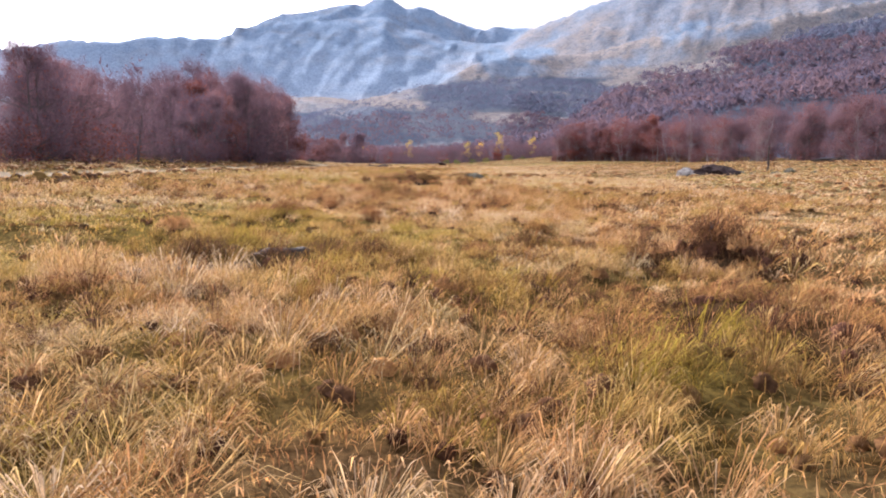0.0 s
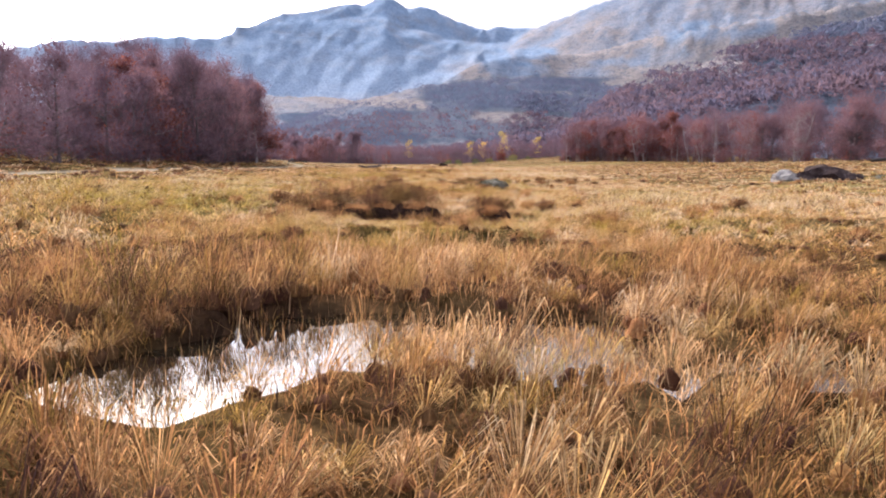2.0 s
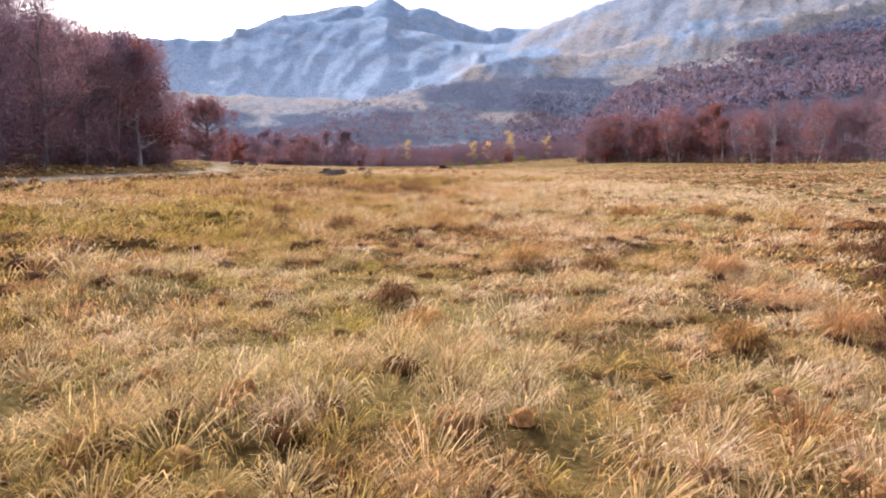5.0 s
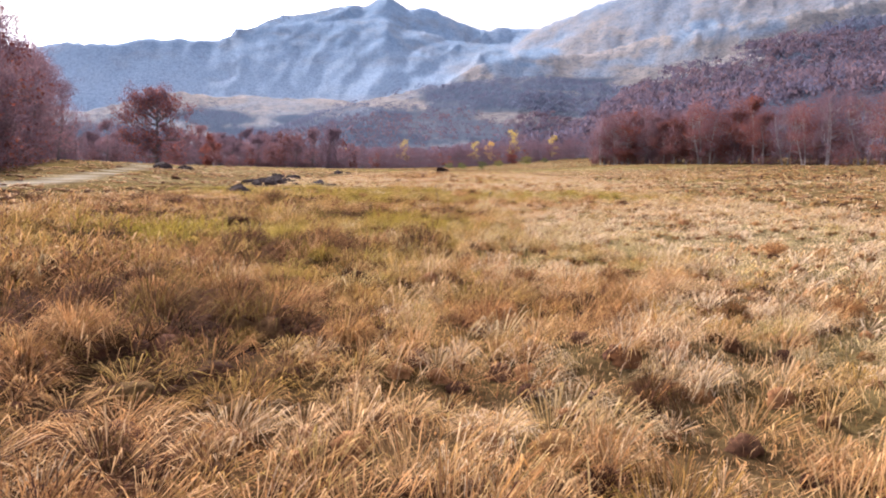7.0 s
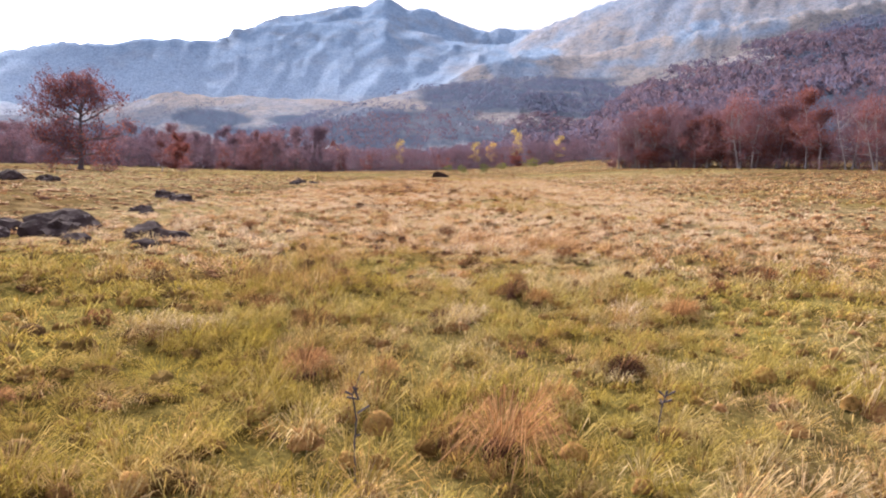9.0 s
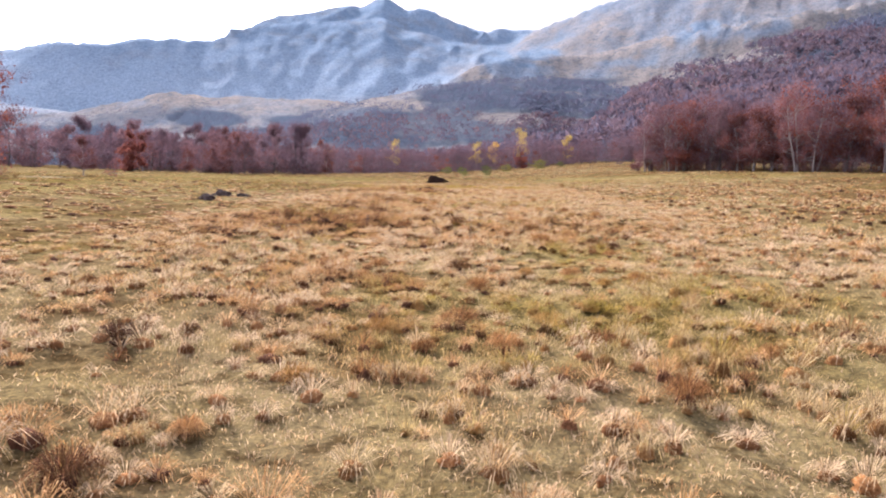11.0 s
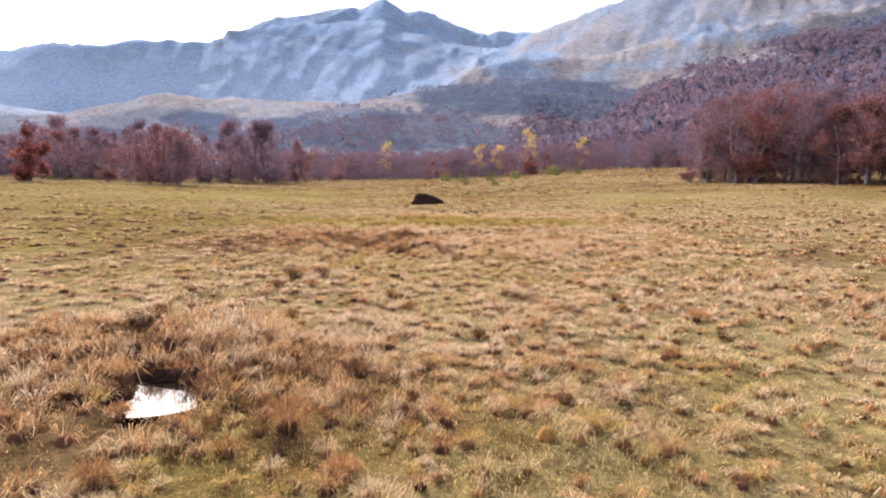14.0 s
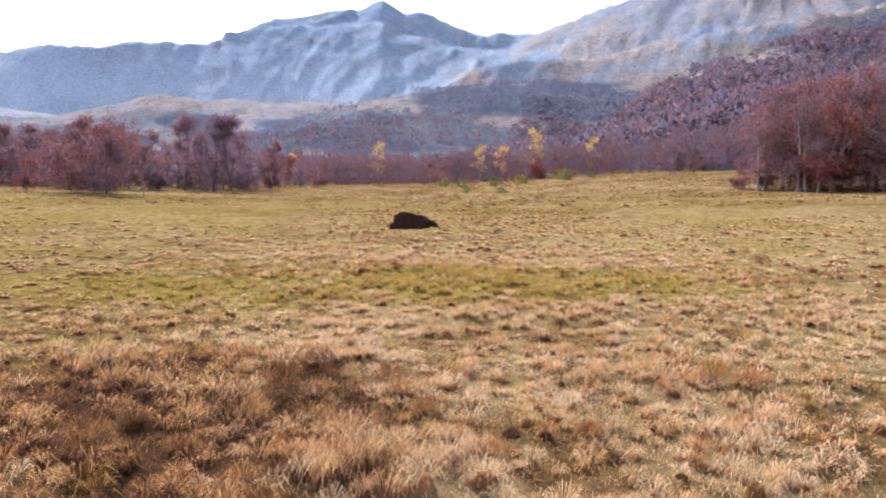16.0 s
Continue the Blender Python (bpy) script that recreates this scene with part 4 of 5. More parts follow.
def grow(seed, height, spread, clear, limbs, twigs, leaves, twig_w, leaf_w, stems=1, girth=0.018):
    """Limb tubes, and the crown's fine twigs and leaves, of one tree."""
    rnd = random.Random(seed)
    verts, faces, tips, slips = [], [], [], []

    def bough(start, way, length, radius, depth):
        pts, d = [start], way.normalized()
        n = (4, 2, 2)[depth]
        for _ in range(n):
            d = (d + Vector((rnd.gauss(0, 0.16), rnd.gauss(0, 0.16), rnd.gauss(0.10, 0.10)))).normalized()
            pts.append(pts[-1] + d * (length / n))
        if depth >= 1:
            side = d.cross(Vector((rnd.gauss(0, 1), rnd.gauss(0, 1), rnd.gauss(0, 1)))).normalized() * radius
            verts.extend((start - side, start + side, pts[-1]))
            slips.append((len(verts) - 3, len(verts) - 2, len(verts) - 1))
            if depth >= 2:
                tips.extend([(pts[-1], d), (pts[-1], d), (pts[-2], d)])
                return
        else:
            tube(pts, [radius * (1 - 0.75 * i / n) for i in range(n + 1)], 5, verts, faces)
        for _ in range(limbs[depth + 1]):
            k = rnd.uniform(0.28, 1.0)
            i = min(int(k * n), n - 1)
            p = pts[i].lerp(pts[i + 1], k * n - i)
            side = Vector((rnd.gauss(0, 1), rnd.gauss(0, 1), rnd.gauss(0.25, 0.6))).normalized()
            bough(p, d * 0.75 + side * 0.85, length * rnd.uniform(0.4, 0.62), radius * 0.42, depth + 1)
        tips.extend([(pts[-1], d), (pts[-2], d)])

    for s in range(stems):
        off = Vector((rnd.gauss(0, 0.5), rnd.gauss(0, 0.5), 0)) if stems > 1 else Vector((0, 0, 0))
        lean = Vector((off.x * 0.25 + rnd.gauss(0, 0.04), off.y * 0.25 + rnd.gauss(0, 0.04), 1)).normalized()
        trunk, d = [off + Vector((0, 0, -0.3))], lean
        for i in range(7):
            d = (d + Vector((rnd.gauss(0, 0.05), rnd.gauss(0, 0.05), 0.04))).normalized()
            trunk.append(trunk[-1] + d * (height * 0.86 / 7))
        r0 = height * girth / math.sqrt(stems)
        tube(trunk, [r0 * (1.35 if i == 0 else 1 - 0.11 * i) for i in range(8)], 7, verts, faces)
        for _ in range(limbs[0]):
            k = clear + (0.98 - clear) * rnd.random() ** 1.25
            p = trunk[int(k * 7)].lerp(trunk[min(int(k * 7) + 1, 7)], k * 7 % 1)
            a = rnd.uniform(0, 2 * math.pi)
            up = min(1.0, max(-0.75, 2.1 * (k - clear) / (1 - clear) - 0.85 + rnd.gauss(0, 0.15)))
            wide = spread * math.sqrt(max(1 - up * up, 0.03)) * rnd.uniform(0.75, 1.05)
            low = height * (clear * 0.7 - 0.1)
            goal = Vector((off.x * 0.5 + math.cos(a) * wide, off.y * 0.5 + math.sin(a) * wide, 0.5 * (height + low) + 0.5 * (height - low) * up))
            bough(p, goal - p + Vector((0, 0, -0.12 * (goal - p).length)), (goal - p).length * 0.86, r0 * 0.42 * (1.15 - 0.6 * k), 0)
        tips.append((trunk[-1], d))
    tv = np.array([v[:] for v in verts], np.float32)
    faces = [t for a, b, c, d in faces for t in ((a, b, c), (a, c, d))] + slips
    r = np.random.default_rng(seed)
    tp, td = np.array([t[0][:] for t in tips]), np.array([t[1][:] for t in tips])

    def spray(n, length, width, loose):
        i = r.integers(0, len(tp), n)
        p = tp[i] + r.normal(0, loose, (n, 3))
        d = td[i] * 0.8 + r.normal(0, 0.65, (n, 3)) + (0, 0, 0.15)
        d /= np.linalg.norm(d, axis=1)[:, None]
        s = np.cross(d, r.normal(0, 1, (n, 3)))
        s /= np.linalg.norm(s, axis=1)[:, None]
        ln, w = length * r.uniform(0.5, 1.3, (n, 1)), width * r.uniform(0.6, 1.4, (n, 1))
        return np.stack([p - s * w / 2, p + s * w / 2, p + d * ln], 1).reshape(-1, 3)

    loose = 1.0 if limbs[0] > 10 else 2.0
    twig_v = spray(twigs, height * 0.085, twig_w, height * 0.024 * loose)
    leaf_v = spray(leaves, leaf_w * 1.2, leaf_w, height * 0.032 * loose) if leaves else None
    return tv, faces, twig_v, leaf_v


def tri(v):
    return np.arange(len(v)).reshape(-1, 3)


def tree(name, label, seed, height, spread, clear, limbs, twigs, leaves, twig_w, leaf_w, leaf=None, twig=None, stems=1, group="", far=False, bark_of=None, girth=0.018):
    tv, tf, wv, lv = grow(seed, height, spread, clear, limbs, twigs, leaves, twig_w, leaf_w, stems, girth)
    if far:
        return [(tv, np.array(tf)), (wv, tri(wv)), (lv, tri(lv))]
    top = tagged(new(name), label, "tree" if "tree" in name or "birch" in name else "shrub", group)
    part("trunk", raw_mesh("trunk", tv, tf, bark_of or BARK, True), top)
    crown = part("crown", raw_mesh("crown", wv, tri(wv), twig or TWIGS), top)
    if lv is not None:
        part("leaves", raw_mesh("leaves", lv, tri(lv), leaf or RUST), crown)
    return top


planted = set()
thicket = [[], [], []]


def sow(shape, x, y, size):
    """Add a tree to the far thickets, whose trees stand too close to tell apart."""
    turn = random.uniform(0, 2 * math.pi)
    c, s, z = math.cos(turn) * size, math.sin(turn) * size, land_z(x, y) - 0.05
    m = np.array([[c, -s, 0], [s, c, 0], [0, 0, size * random.uniform(0.9, 1.1)]])
    for kind, (v, f) in zip(thicket, shape):
        kind.append((v @ m.T + (x, y, z), f))


def stand(thing, x, y, turn=None, size=1.0, group=""):
    """Put a first tree, or a copy of it, on the ground."""
    turn = random.uniform(0, 360) if turn is None else turn
    m = pose(x, y, land_z(x, y) - 0.05, 0, 0, turn)
    if thing.name in planted:
        o = copy_thing(thing, m)
    else:
        planted.add(thing.name)
        o = thing
        o.matrix_basis = m
    o.scale = (size, size, size * random.uniform(0.93, 1.08))
    return tagged(o, group=group)


def hill_z(x, y):
    a, r = math.atan2(x - PATH_MID[0], y - PATH_MID[1]), math.hypot(x - PATH_MID[0], y - PATH_MID[1])
    i, j = int(np.abs(angles - a).argmin()), int(np.abs(radii - r).argmin())
    return MZ[i, j]


def land_z(x, y):
    a, r = math.atan2(x - PATH_MID[0], y - PATH_MID[1]), math.hypot(x - PATH_MID[0], y - PATH_MID[1])
    near = float(lie(np.array(float(x)), np.array(float(y))))
    return max(near, float(hill_z(x, y))) if r > 130 and y > 100 else near


random.seed(5)
big = [tree("beech_tree", "leafless purple-brown beech with a dense crown at the wood's edge", 10 + i, 11.5, 4.8, 0.04, (19, 6, 4), 6400, n, 0.038, 0.22)
       for i, n in enumerate((120, 420, 80, 260))]
ruddy = [tree("beech_tree", "beech still holding rust-red autumn leaves", 30 + i, 11, 4.2, 0.1, (14, 5, 4), 2600, 3200, 0.034, 0.24, bark_of=PALE_BARK) for i in range(2)]
slim = [tree("beech_tree", "slender grey-stemmed beech, bare but for its fine twigs", 40 + i, 13.5, 3.9, 0.2, (14, 5, 4), 3200, n, 0.038, 0.24, stems=2, bark_of=PALE_BARK)
        for i, n in enumerate((400, 1500, 200))]
small_spec = dict(height=10, spread=5.4, clear=0.04, limbs=(14, 4, 3), twig_w=0.085, leaf_w=0.3)
far_spec = dict(small_spec, limbs=(9, 3, 3), twig_w=0.17)
small = [tree("beech_tree", "distant bare beech with a hazy purple-brown crown", 50 + i, twigs=3400, leaves=n, **small_spec) for i, n in enumerate((20, 70, 200))]
far_small = [tree("", "", 50 + i, twigs=520, leaves=n // 2, far=True, **far_spec) for i, n in enumerate((30, 120, 420))]
shrub = [tree("shrub", "low leafless shrub with purple-brown twigs", 60 + i, 2.4, 1.7, 0.03, (8, 3, 2), 900, n, 0.028, 0.13, stems=3) for i, n in enumerate((40, 320))]
red_round = tree("beech_tree", "round-crowned beech with dense rust-red leaves", 70, 10, 4.6, 0.08, (12, 5, 4), 1400, 5200, 0.05, 0.34)
birch = [tree("birch_tree", "slender birch with golden yellow leaves among bare trees", 80 + i, 13, 2.9, 0.3, (12, 4, 3), 700, 900, 0.05, 0.36, GOLD, bark_of=PALE_BARK) for i in range(2)]
scrub = tree("shrub", "low olive-green juniper scrub on the grass", 90, 1.5, 1.5, 0.0, (9, 3, 2), 200, 1100, 0.03, 0.14, OLIVE, stems=4)


# the wood west of the meadow
west_edge = [(-24, 22), (-25, 45), (-25.5, 70), (-25.5, 95), (-25.5, 118), (-32, 134), (-42, 152), (-52, 176)]


def along(line, k):
    k = k * (len(line) - 1)
    i = min(int(k), len(line) - 2)
    return [line[i][c] + (line[i + 1][c] - line[i][c]) * (k - i) for c in (0, 1)]


for row, count, back in ((0, 36, 0), (1, 32, 4), (2, 24, 9), (3, 22, 16), (4, 16, 25)):
    for i in range(count):
        x, y = along(west_edge, (i + random.uniform(0.1, 0.9)) / count)
        kinds = big + big + ruddy[:1]
        size = (random.uniform(0.84, 1.04) + 0.03 * row) * (0.60 + 0.36 * min(1, max(0, (y - 80) / 20)))
        x, y = x - back - random.uniform(0, 3), y + random.uniform(-2, 2)
        if row < 3:
            stand(random.choice(kinds), x, y, size=size, group="west wood")
        else:
            sow(random.choice(far_small), x, y, size)
for i in range(90):
    x, y = along(west_edge, (i + random.random()) / 90)
    stand(random.choice(shrub), x + random.uniform(-6, 1.4), y, size=random.uniform(0.7, 1.4), group="wood edge shrubs")

# the lone tree, its neighbours and the far western row
lone = tree("beech_tree", "lone spreading beech with a rounded rusty crown and stout trunk", 101, 11.8, 7.2, 0.18, (30, 6, 5), 8500, 5600, 0.05, 0.25, girth=0.034)
stand(lone, -54.0, 210.0, 30)
for x, y, k in ((-50.5, 210, 1.2), (-57, 207, 0.9), (-60, 199, 0.8), (-52, 213, 1.5), (-49, 236, 1.0)):
    stand(shrub[1], x, y, size=k, group="meadow shrubs")
stand(ruddy[0], -51.5, 232, 80, 0.46)
stand(red_round, -51, 399, 10, 1.08)
broad = tree("beech_tree", "broad low beech with a dense plum and rust crown", 105, 9.8, 7.6, 0.05, (26, 5, 4), 8000, 4200, 0.075, 0.28)
stand(broad, -54, 303, 40)
stand(red_round, -75, 297, 70, 0.86)
stand(big[1], -49.0, 297, 140, 0.72)
for x, y, k in ((-66, 306, 0.55), (-84, 322, 0.8), (-40, 352, 0.62), (-34, 372, 0.6)):
    stand(random.choice(ruddy), x, y, size=k)
for i in range(84):
    k = (i + random.random()) / 84
    stand(random.choice(small), -190 + 150 * k, random.uniform(330, 372) - 70 * (1 - k) * random.random(), size=random.uniform(0.85, 1.25), group="far western row")
# the row that closes the meadow
for i in range(250):
    k = (i + random.random()) / 250
    x = -58 + 200 * k
    y = 412 + 26 * math.sin(3 * k + 0.4) + random.uniform(0, 70) - 36 * max(0, k - 0.62)
    sow(random.choice(far_small), x, y, random.uniform(0.7, 1.2))
for i in range(120):
    sow(random.choice(far_small), -190 + 150 * (i + random.random()) / 120, random.uniform(325, 385) - (120 - i) * 0.45, random.uniform(0.35, 1.0))
for i in range(90):
    k = (i + random.random()) / 90
    sow(random.choice(far_small), -150 + 300 * k, 404 + 22 * math.sin(3 * k) - 60 * max(0, 0.3 - k) / 0.3 + random.uniform(-3, 8), random.uniform(0.22, 0.45))
for x, y, k in ((-29, 462, 1.1), (29.5, 462, 1.2), (51, 462, 0.95), (9, 455, 1.0), (17, 456, 0.95), (-56, 440, 0.8)):
    stand(random.choice(birch), x, y, size=k, group="yellow birches")
for x, y, k in ((20, 425, 0.5), (27, 428, 0.66), (33, 430, 0.6), (66, 428, 0.7), (78, 426, 0.62), (-4, 424, 0.5), (-8, 426, 0.6), (108, 424, 0.5)):
    stand(random.choice((ruddy[0], red_round)), x, y, size=k, group="rust shrubs of the closing row")
for x, y, k in ((-3.5, 388, 1.3), (2.2, 380, 1.2), (11, 384, 1.4), (18, 392, 1.5), (31, 400, 2.0), (40, 405, 1.1), (8.6, 330, 0.7), (2.5, 338, 0.7), (70, 410, 0.9)):
    stand(scrub, x, y, size=k, group="juniper scrub")

# the wood east of the meadow
east_edge = [(42, 308), (55, 290), (66, 262), (76, 224), (86, 180), (92, 137), (100, 95), (104, 60)]
for row, count, back in ((0, 42, 0), (1, 36, 4), (2, 28, 9), (3, 26, 17), (4, 22, 28)):
    for i in range(count):
        x, y = along(east_edge, (i + random.uniform(0.05, 0.95)) / count)
        red = y > 235 and random.random() < 0.34
        kind = random.choice(ruddy) if red else random.choice(slim + slim + big[:2])
        size = random.uniform(0.85, 1.15) * (1 + 0.12 * (y > 250))
        x, y = x + back * 0.9 + random.uniform(0, 3), y + back * 0.35 + random.uniform(-2, 2)
        if row < 3:
            stand(kind, x, y, size=size, group="east wood")
        else:
            sow(random.choice(far_small), x, y, size * 1.15)
for i in range(110):
    x, y = along(east_edge, (i + random.random()) / 110)
    stand(random.choice(shrub), x + random.uniform(-1.2, 7), y - 0.5, size=random.uniform(0.7, 1.6), group="wood edge shrubs")
for x, y, k in ((44, 309, 0.42), (47, 306, 0.5)):
    stand(ruddy[1], x, y, size=k)

for i in range(230):
    a, r = random.uniform(0.1, 1.15), math.sqrt(random.uniform(150 ** 2, 430 ** 2))
    x, y = r * math.sin(a), 100 + r * math.cos(a)
    if x > 112 - 0.25 * max(0, y - 150) or y > 420:
        sow(random.choice(far_small), x, y, random.uniform(0.8, 1.15))
pieces, offset = [], 0
for kind in thicket:
    for v, f in kind:
        pieces.append((v, f + offset))
        offset += len(v)
mesh = raw_mesh("far_trees", np.concatenate([p[0] for p in pieces]), np.concatenate([p[1] for p in pieces]), BARK)
mesh.materials.append(TWIGS)
mesh.materials.append(RUST)
mesh.polygons.foreach_set("material_index", np.repeat([0, 1, 2], [sum(len(f) for v, f in kind) for kind in thicket]).astype(np.int32))
tagged(new("far_trees", mesh), "dense belt of bare purple-brown trees closing the meadow", "woods", kind="stuff")

# woods on the slopes, too far to part tree from tree
wr = np.random.default_rng(3)


def clumps(n, a_lo, a_hi, r_lo, r_hi, size, each):
    a, r = wr.uniform(a_lo, a_hi, n), np.sqrt(wr.uniform(r_lo ** 2, r_hi ** 2, n))
    ia, ir = np.searchsorted(angles, a).clip(0, len(angles) - 1), np.searchsorted(radii, r).clip(0, len(radii) - 1)
    keep = wr.random(n) < wooded[ia, ir]
    a, r, ia, ir = a[keep], r[keep], ia[keep], ir[keep]
    n = len(a)
    x, y, z = PATH_MID[0] + r * np.sin(a), PATH_MID[1] + r * np.cos(a), MZ[ia, ir]
    h = size * wr.uniform(0.7, 1.25, n)
    # beyond 1150 m the value stays low, which paints distance haze as blue
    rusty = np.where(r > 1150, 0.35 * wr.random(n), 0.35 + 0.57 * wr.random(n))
    i = np.repeat(np.arange(n), each)
    d = wr.normal(0, 1, (n * each, 3))
    d /= np.linalg.norm(d, axis=1)[:, None]
    d[:, 2] = np.where(d[:, 2] < -0.3, -d[:, 2], d[:, 2])
    far_out = wr.uniform(0.6, 1.0, (n * each, 1))
    p = np.stack([x[i], y[i], z[i] + h[i] * 0.5], 1) + d * far_out * h[i][:, None] * (0.40, 0.40, 0.46)
    side = np.cross(d, wr.normal(0, 1, (n * each, 3)))
    side /= np.linalg.norm(side, axis=1)[:, None]
    rise = d + wr.normal(0, 0.5, (n * each, 3)) + (0, 0, 0.4)
    s = h[i][:, None] * wr.uniform(0.045, 0.10, (n * each, 1))
    v = np.stack([p - side * s, p + side * s, p + rise * s * 1.3], 1).reshape(-1, 3)
    soft = 0.55 * d + (0, 0, 0.75)
    soft /= np.linalg.norm(soft, axis=1)[:, None]
    return v, np.repeat(rusty[i], 3), np.repeat(soft, 3, axis=0)


def far_haze_colour(nodes, links):
    geo = nodes.new("ShaderNodeNewGeometry")
    # low end blue for haze on farther trees, high end their own rust
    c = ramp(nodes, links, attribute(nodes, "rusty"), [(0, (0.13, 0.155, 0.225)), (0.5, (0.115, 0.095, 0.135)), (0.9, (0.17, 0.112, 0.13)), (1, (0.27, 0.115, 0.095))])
    v = ramp(nodes, links, geo.outputs["Random Per Island"], [(0, (0.92, 0.92, 0.94)), (1, (1.1, 1.08, 1.06))])
    return blend(nodes, links, 1.0, c, v, "MULTIPLY")


FARWOOD = leafy("slope_wood", far_haze_colour, 0.45)
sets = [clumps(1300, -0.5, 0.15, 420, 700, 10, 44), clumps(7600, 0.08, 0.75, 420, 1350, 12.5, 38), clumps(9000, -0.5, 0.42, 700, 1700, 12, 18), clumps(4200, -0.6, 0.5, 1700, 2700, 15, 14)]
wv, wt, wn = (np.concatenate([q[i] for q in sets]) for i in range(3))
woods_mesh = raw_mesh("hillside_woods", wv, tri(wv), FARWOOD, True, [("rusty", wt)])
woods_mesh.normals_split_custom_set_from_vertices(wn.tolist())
tagged(new("hillside_woods", woods_mesh), "bare purple-brown woods covering the lower slopes, painted haze-blue farther off", "woods", kind="stuff")


# ---- stones, logs and stems ----
def boulder(seed, label, x, y, sx, sy, sz, sink=0.25, turn=0, material=STONE):
    bm = bmesh.new()
    bmesh.ops.create_icosphere(bm, subdivisions=3, radius=1)
    off = Vector((seed * 3.1, seed * 1.7, seed * 0.9))
    for v in bm.verts:
        d = 1 + 0.36 * noise.fractal(v.co * 1.3 + off, 1.0, 2.0, 4) + 0.16 * noise.ridged_multi_fractal(v.co * 2.3 + off, 1.0, 2.0, 3, 1.0, 2.0) - 0.12
        v.co *= d
        v.co.z = max(v.co.z, -0.35)
        v.co.x, v.co.y, v.co.z = v.co.x * sx, v.co.y * sy, v.co.z * sz
    me = bpy.data.meshes.new("boulder")
    bm.to_mesh(me)
    bm.free()
    me.materials.append(material)
    for p in me.polygons:
        p.use_smooth = material == PEAT
    o = tagged(new("boulder", me), label, "boulder", "meadow boulders")
    o.matrix_basis = pose(x, y, float(meadow_z(np.array([float(x)]), np.array([float(y)]))[0]) - sink * sz + 0.1 * sz, 0, 0, turn)
    return o


dark, grey = "dark lichen-covered boulder half sunk in the grass", "pale grey weathered stone lying in the turf"
boulder(1, "large dark boulder with a pale lichened shoulder", 26.0, 73.5, 2.6, 1.6, 1.15, turn=15)
boulder(2, grey, 23.2, 73.0, 1.0, 0.8, 0.9, material=PALE_STONE)
# the near-black peat colour stands in for deep shade on this stone
boulder(3, "boulder painted near-black for its deep shade, on short grass", -3.4, 253.0, 1.75, 1.2, 1.2, turn=20, material=PEAT)
for i, (x, y, s) in enumerate(((-12.4, 132.6, 0.95), (-13.4, 131.2, 0.7), (-11.6, 130.6, 0.8), (-12.6, 129.6, 0.45), (-8.8, 130.6, 0.75), (-8.0, 130.2, 0.55), (-7.7, 128.0, 0.4),
                               (-9.8, 128.6, 0.5), (-14.3, 147.0, 0.8), (-16.6, 150.2, 0.7), (-13.4, 140.2, 0.5), (-12.3, 138.6, 0.4), (-31, 158.5, 1.1), (-29.2, 160.2, 0.8),
                               (-10.4, 119.0, 0.6), (-11.4, 121.5, 0.45), (-9.3, 124, 0.35), (-16.6, 182.4, 0.7), (-17.2, 187.3, 0.8), (-15.9, 188.0, 0.5))):
    boulder(20 + i, dark, x, y, s, s * 0.8, s * 0.62, turn=37 * i)
for i, (x, y, s) in enumerate(((2.35, 58.0, 0.34), (2.75, 58.3, 0.3), (1.42, 56.5, 0.22), (30, 74, 0.6), (31.5, 73, 0.5), (33.5, 74.5, 0.7), (28.6, 74.4, 0.55), (35, 72.5, 0.4))):
    boulder(50 + i, grey, x, y, s, s * 0.75, s * 0.5, turn=51 * i, material=MOSSY)
boulder(60, "broad mossy grey boulder with a flat lichened top beside the pool", 1.95, 56.2, 0.58, 0.4, 0.32, 0.1, 8, MOSSY)
boulder(61, "rounded grey boulder streaked with moss behind a broader one", 2.25, 56.95, 0.46, 0.4, 0.42, 0.1, -20, MOSSY)
boulder(70, "pale grey cliff outcrop among hillside trees", 0, 0, 11, 8, 9, material=PALE_STONE).matrix_basis = pose(437, 1017, 131, 0, 0, 20)
boulder(71, "pale grey cliff outcrop among hillside trees", 0, 0, 14, 8, 6, material=PALE_STONE).matrix_basis = pose(462, 1024, 136, 0, 0, 50)


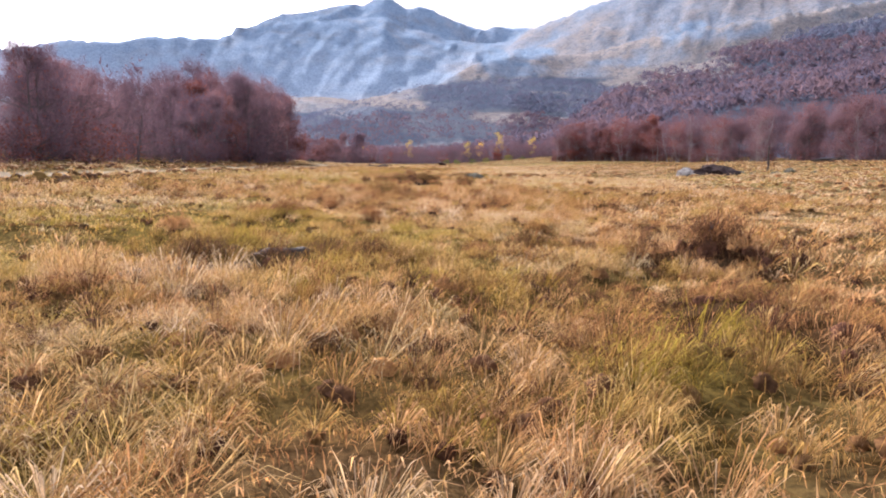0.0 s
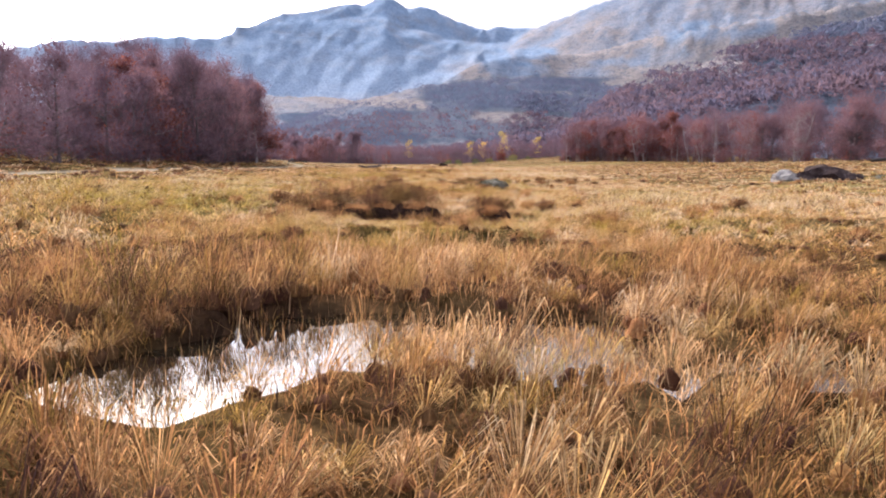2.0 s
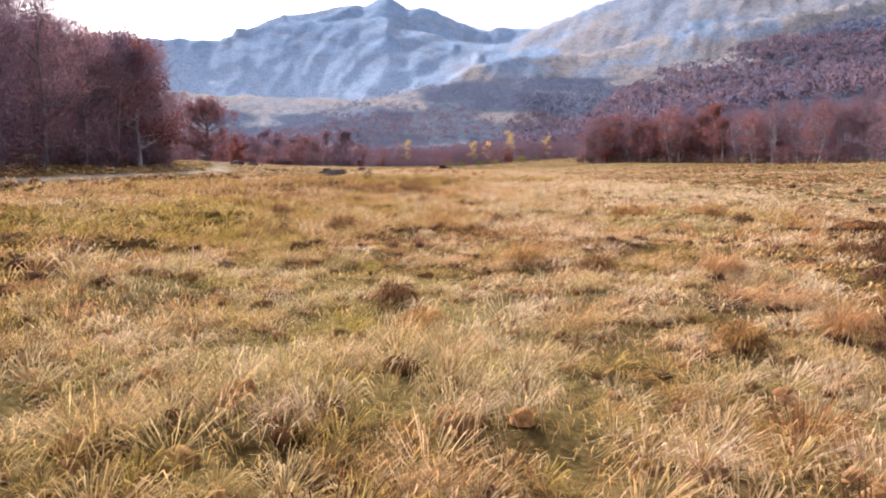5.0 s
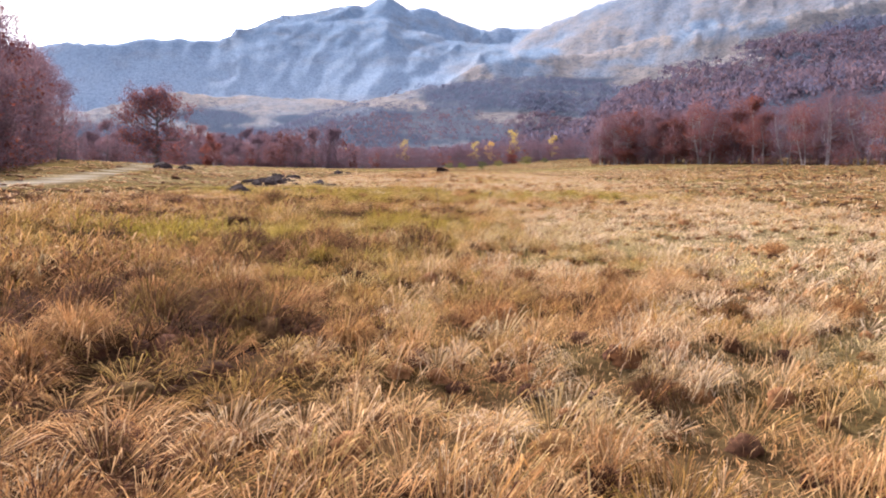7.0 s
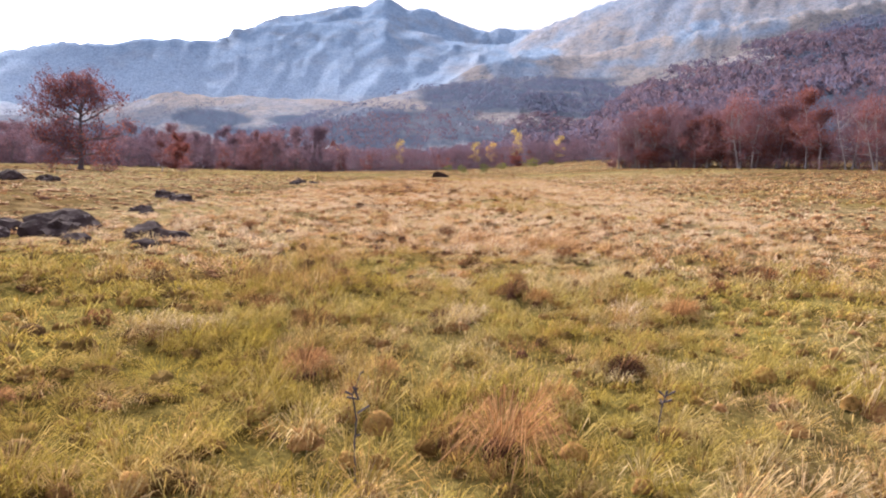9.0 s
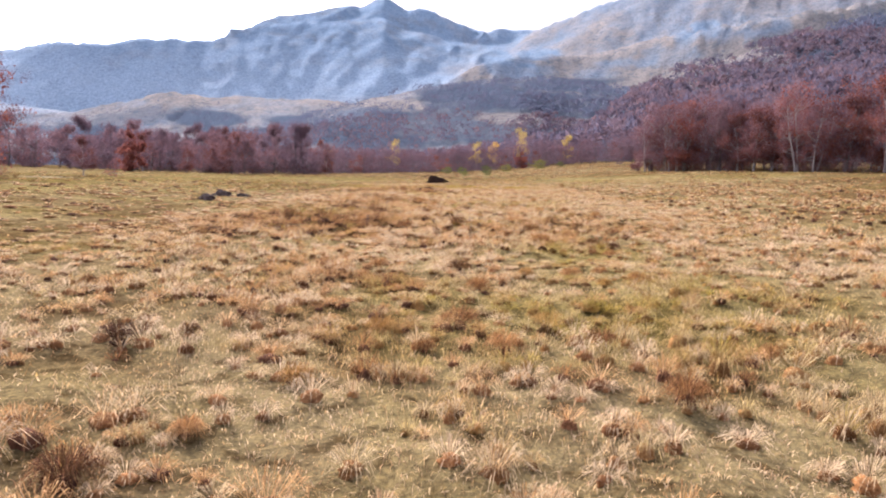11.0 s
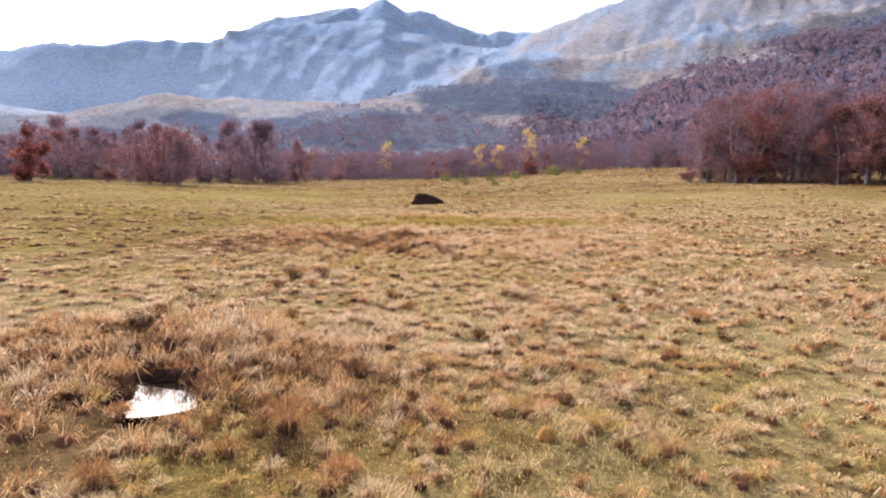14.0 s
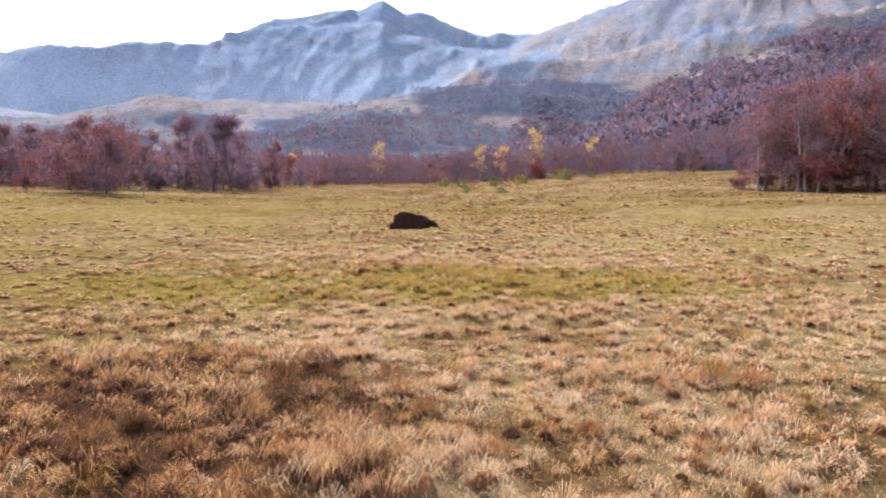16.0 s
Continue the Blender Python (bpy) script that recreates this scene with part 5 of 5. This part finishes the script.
for i, (x, y, sx, sy, sz) in enumerate(((0.5, 61.6, 0.6, 0.25, 0.22), (1.35, 61.9, 0.7, 0.25, 0.24), (-0.3, 60.2, 0.3, 0.45, 0.18), (-0.05, 59.3, 0.22, 0.3, 0.14),
                                         (4.9, 64.3, 0.35, 0.3, 0.22), (-5.4, 188.0, 0.8, 0.35, 0.26), (-6.1, 186.6, 0.4, 0.6, 0.22), (2.5, 62.7, 0.8, 0.25, 0.2), (8.4, 74.9, 0.9, 0.4, 0.45), (10.6, 76.4, 0.8, 0.4, 0.4),
                                         (-1.75, 46.35, 0.5, 0.4, 0.62), (-1.15, 46.4, 0.5, 0.4, 0.56), (-2.35, 46.6, 0.4, 0.35, 0.5), (-0.5, 39.1, 0.6, 0.4, 0.56), (-1.1, 39.2, 0.5, 0.4, 0.46), (-1.7, 39.0, 0.6, 0.35, 0.52), (-2.3, 39.1, 0.5, 0.4, 0.42), (-2.9, 38.9, 0.6, 0.35, 0.42), (1.05, 39.2, 0.5, 0.35, 0.5),
                                         (-7.0, 165.6, 0.8, 0.5, 0.4), (-6.2, 164.4, 0.6, 0.5, 0.34))):
    o = boulder(90 + i, "raw dark peat bank under a mat of brown straw", x, y, sx, sy, sz * 0.8, 0.45, 9 * (i % 3) - 9, PEAT)
    o.name, o["category"], o["group"] = "peat_bank", "bank", "peat banks"
    hair, c = np.random.default_rng(i), 3200 if sz < 0.4 else 8000
    q, up = hair.uniform(0, 2 * np.pi, c), hair.uniform(0.1, 1, c)
    out = np.sqrt(1 - up ** 2)
    p = np.stack([np.cos(q) * out * sx * 0.95, np.sin(q) * out * sy * 0.95, up * sz * 0.72], 1)
    d = np.stack([np.cos(q) * (0.5 * out + 0.3), np.sin(q) * (0.5 * out + 0.3), np.where(up > 0.8, 0.9, -0.7)], 1) + hair.normal(0, 0.5, (c, 3))
    d /= np.linalg.norm(d, axis=1)[:, None]
    w = np.stack([-np.sin(q), np.cos(q), 0 * q], 1) * hair.uniform(0.0025, 0.0055, (c, 1))
    fringe = np.stack([p - w, p + w, p + d * hair.uniform(0.06, 0.16 + 0.08 * (sz > 0.4), (c, 1))], 1).reshape(-1, 3)
    hair_tone = np.repeat(np.clip(np.where(up > 0.8, 0.62, 0.86) + hair.normal(0, 0.14, c), 0, 1), 3)
    part("straw_fringe", raw_mesh("straw_fringe", fringe, tri(fringe), GRASS, False, [("tone", hair_tone), ("green", hair_tone * 0), ("thin", hair_tone * 0 + 0.4)]), o, "pale straw hanging over the edge")


def log(label, a, b, radius, name="fallen_log"):
    """A weathered fallen trunk from a to b with broken ends and stubs."""
    rnd = random.Random(int(a[0] * 100))
    verts, faces = [], []
    a, b = Vector(a), Vector(b)
    pts = [a.lerp(b, k / 6) + Vector((rnd.gauss(0, 0.03), rnd.gauss(0, 0.03), rnd.gauss(0, 0.015))) for k in range(7)]
    tube(pts, [radius * q for q in (0.55, 1, 1.05, 0.95, 0.9, 0.8, 0.35)], 9, verts, faces)
    for _ in range(2):
        p = pts[rnd.randint(1, 5)]
        d = Vector((rnd.gauss(0, 1), rnd.gauss(0, 1), 0.9)).normalized()
        tube([p, p + d * radius * 1.2, p + d * radius * 1.9], [radius * 0.22, radius * 0.16, radius * 0.08], 5, verts, faces)
    return tagged(new(name, raw_mesh(name, [v[:] for v in verts], faces, DEADWOOD, True)), label, "log")


log("weathered grey log lying in wet grass", (-1.98, 14.0, 0.08), (-1.3, 14.8, 0.15), 0.085)
log("dark rotting log sunk between grass tussocks", (-2.8, 12.5, 0.06), (-1.75, 13.6, 0.09), 0.09)
log("pale broken branch on the turf", (-3.9, 190.4, 0.10), (-3.2, 190.9, 0.13), 0.035)
log("bleached fallen trunk near the wood", (74, 150, 4.3), (80, 152, 4.9), 0.3)
log("bleached fallen trunk near the wood", (77, 149, 4.3), (82, 153, 5.3), 0.22)
log("standing dead tree stump beside the boulders", (32.0, 76, 1.2), (32.05, 76.05, 4.3), 0.1, "dead_stump")


def stem(x, y, h, seed):
    rnd = random.Random(seed)
    verts, faces = [], []
    z = float(meadow_z(np.array([x]), np.array([y]))[0])
    pts = [Vector((x + rnd.gauss(0, 0.006) * k, y + rnd.gauss(0, 0.006) * k, z - 0.05 + h * k / 5)) for k in range(6)]
    tube(pts, [0.008, 0.007, 0.0065, 0.006, 0.005, 0.003], 5, verts, faces)
    for k in range(7):
        p = pts[rnd.randint(2, 4)].lerp(pts[5], rnd.random())
        d = Vector((rnd.gauss(0, 1), rnd.gauss(0, 1), 0.8)).normalized()
        tube([p, p + d * rnd.uniform(0.04, 0.1)], [0.006, 0.009], 4, verts, faces)
    return tagged(new("dry_thistle", raw_mesh("dry_thistle", [v[:] for v in verts], faces, BARK, True)), "dry brown thistle stem standing above the grass", "plant", "dead stems")


for i, (x, y, h) in enumerate(((-0.65, 115.6, 0.85), (1.75, 116.6, 0.5), (-0.3, 106.5, 0.8), (3.7, 14.2, 0.4), (0.2, 160.6, 0.9), (1.9, 165.6, 0.6), (-3.6, 163.5, 0.7), (-3.9, 165.2, 0.7),
                               (0.4, 170.2, 0.9), (-6.0, 187.7, 0.7), (-6.6, 186.6, 0.6), (-11.7, 201.0, 0.8), (-6.4, 212.4, 0.7), (-0.2, 168.0, 0.7), (-3.8, 172.6, 0.8), (-5.1, 193, 0.6), (0.35, 163.6, 0.8), (-1.1, 163, 0.6))):
    stem(x, y, h, i)
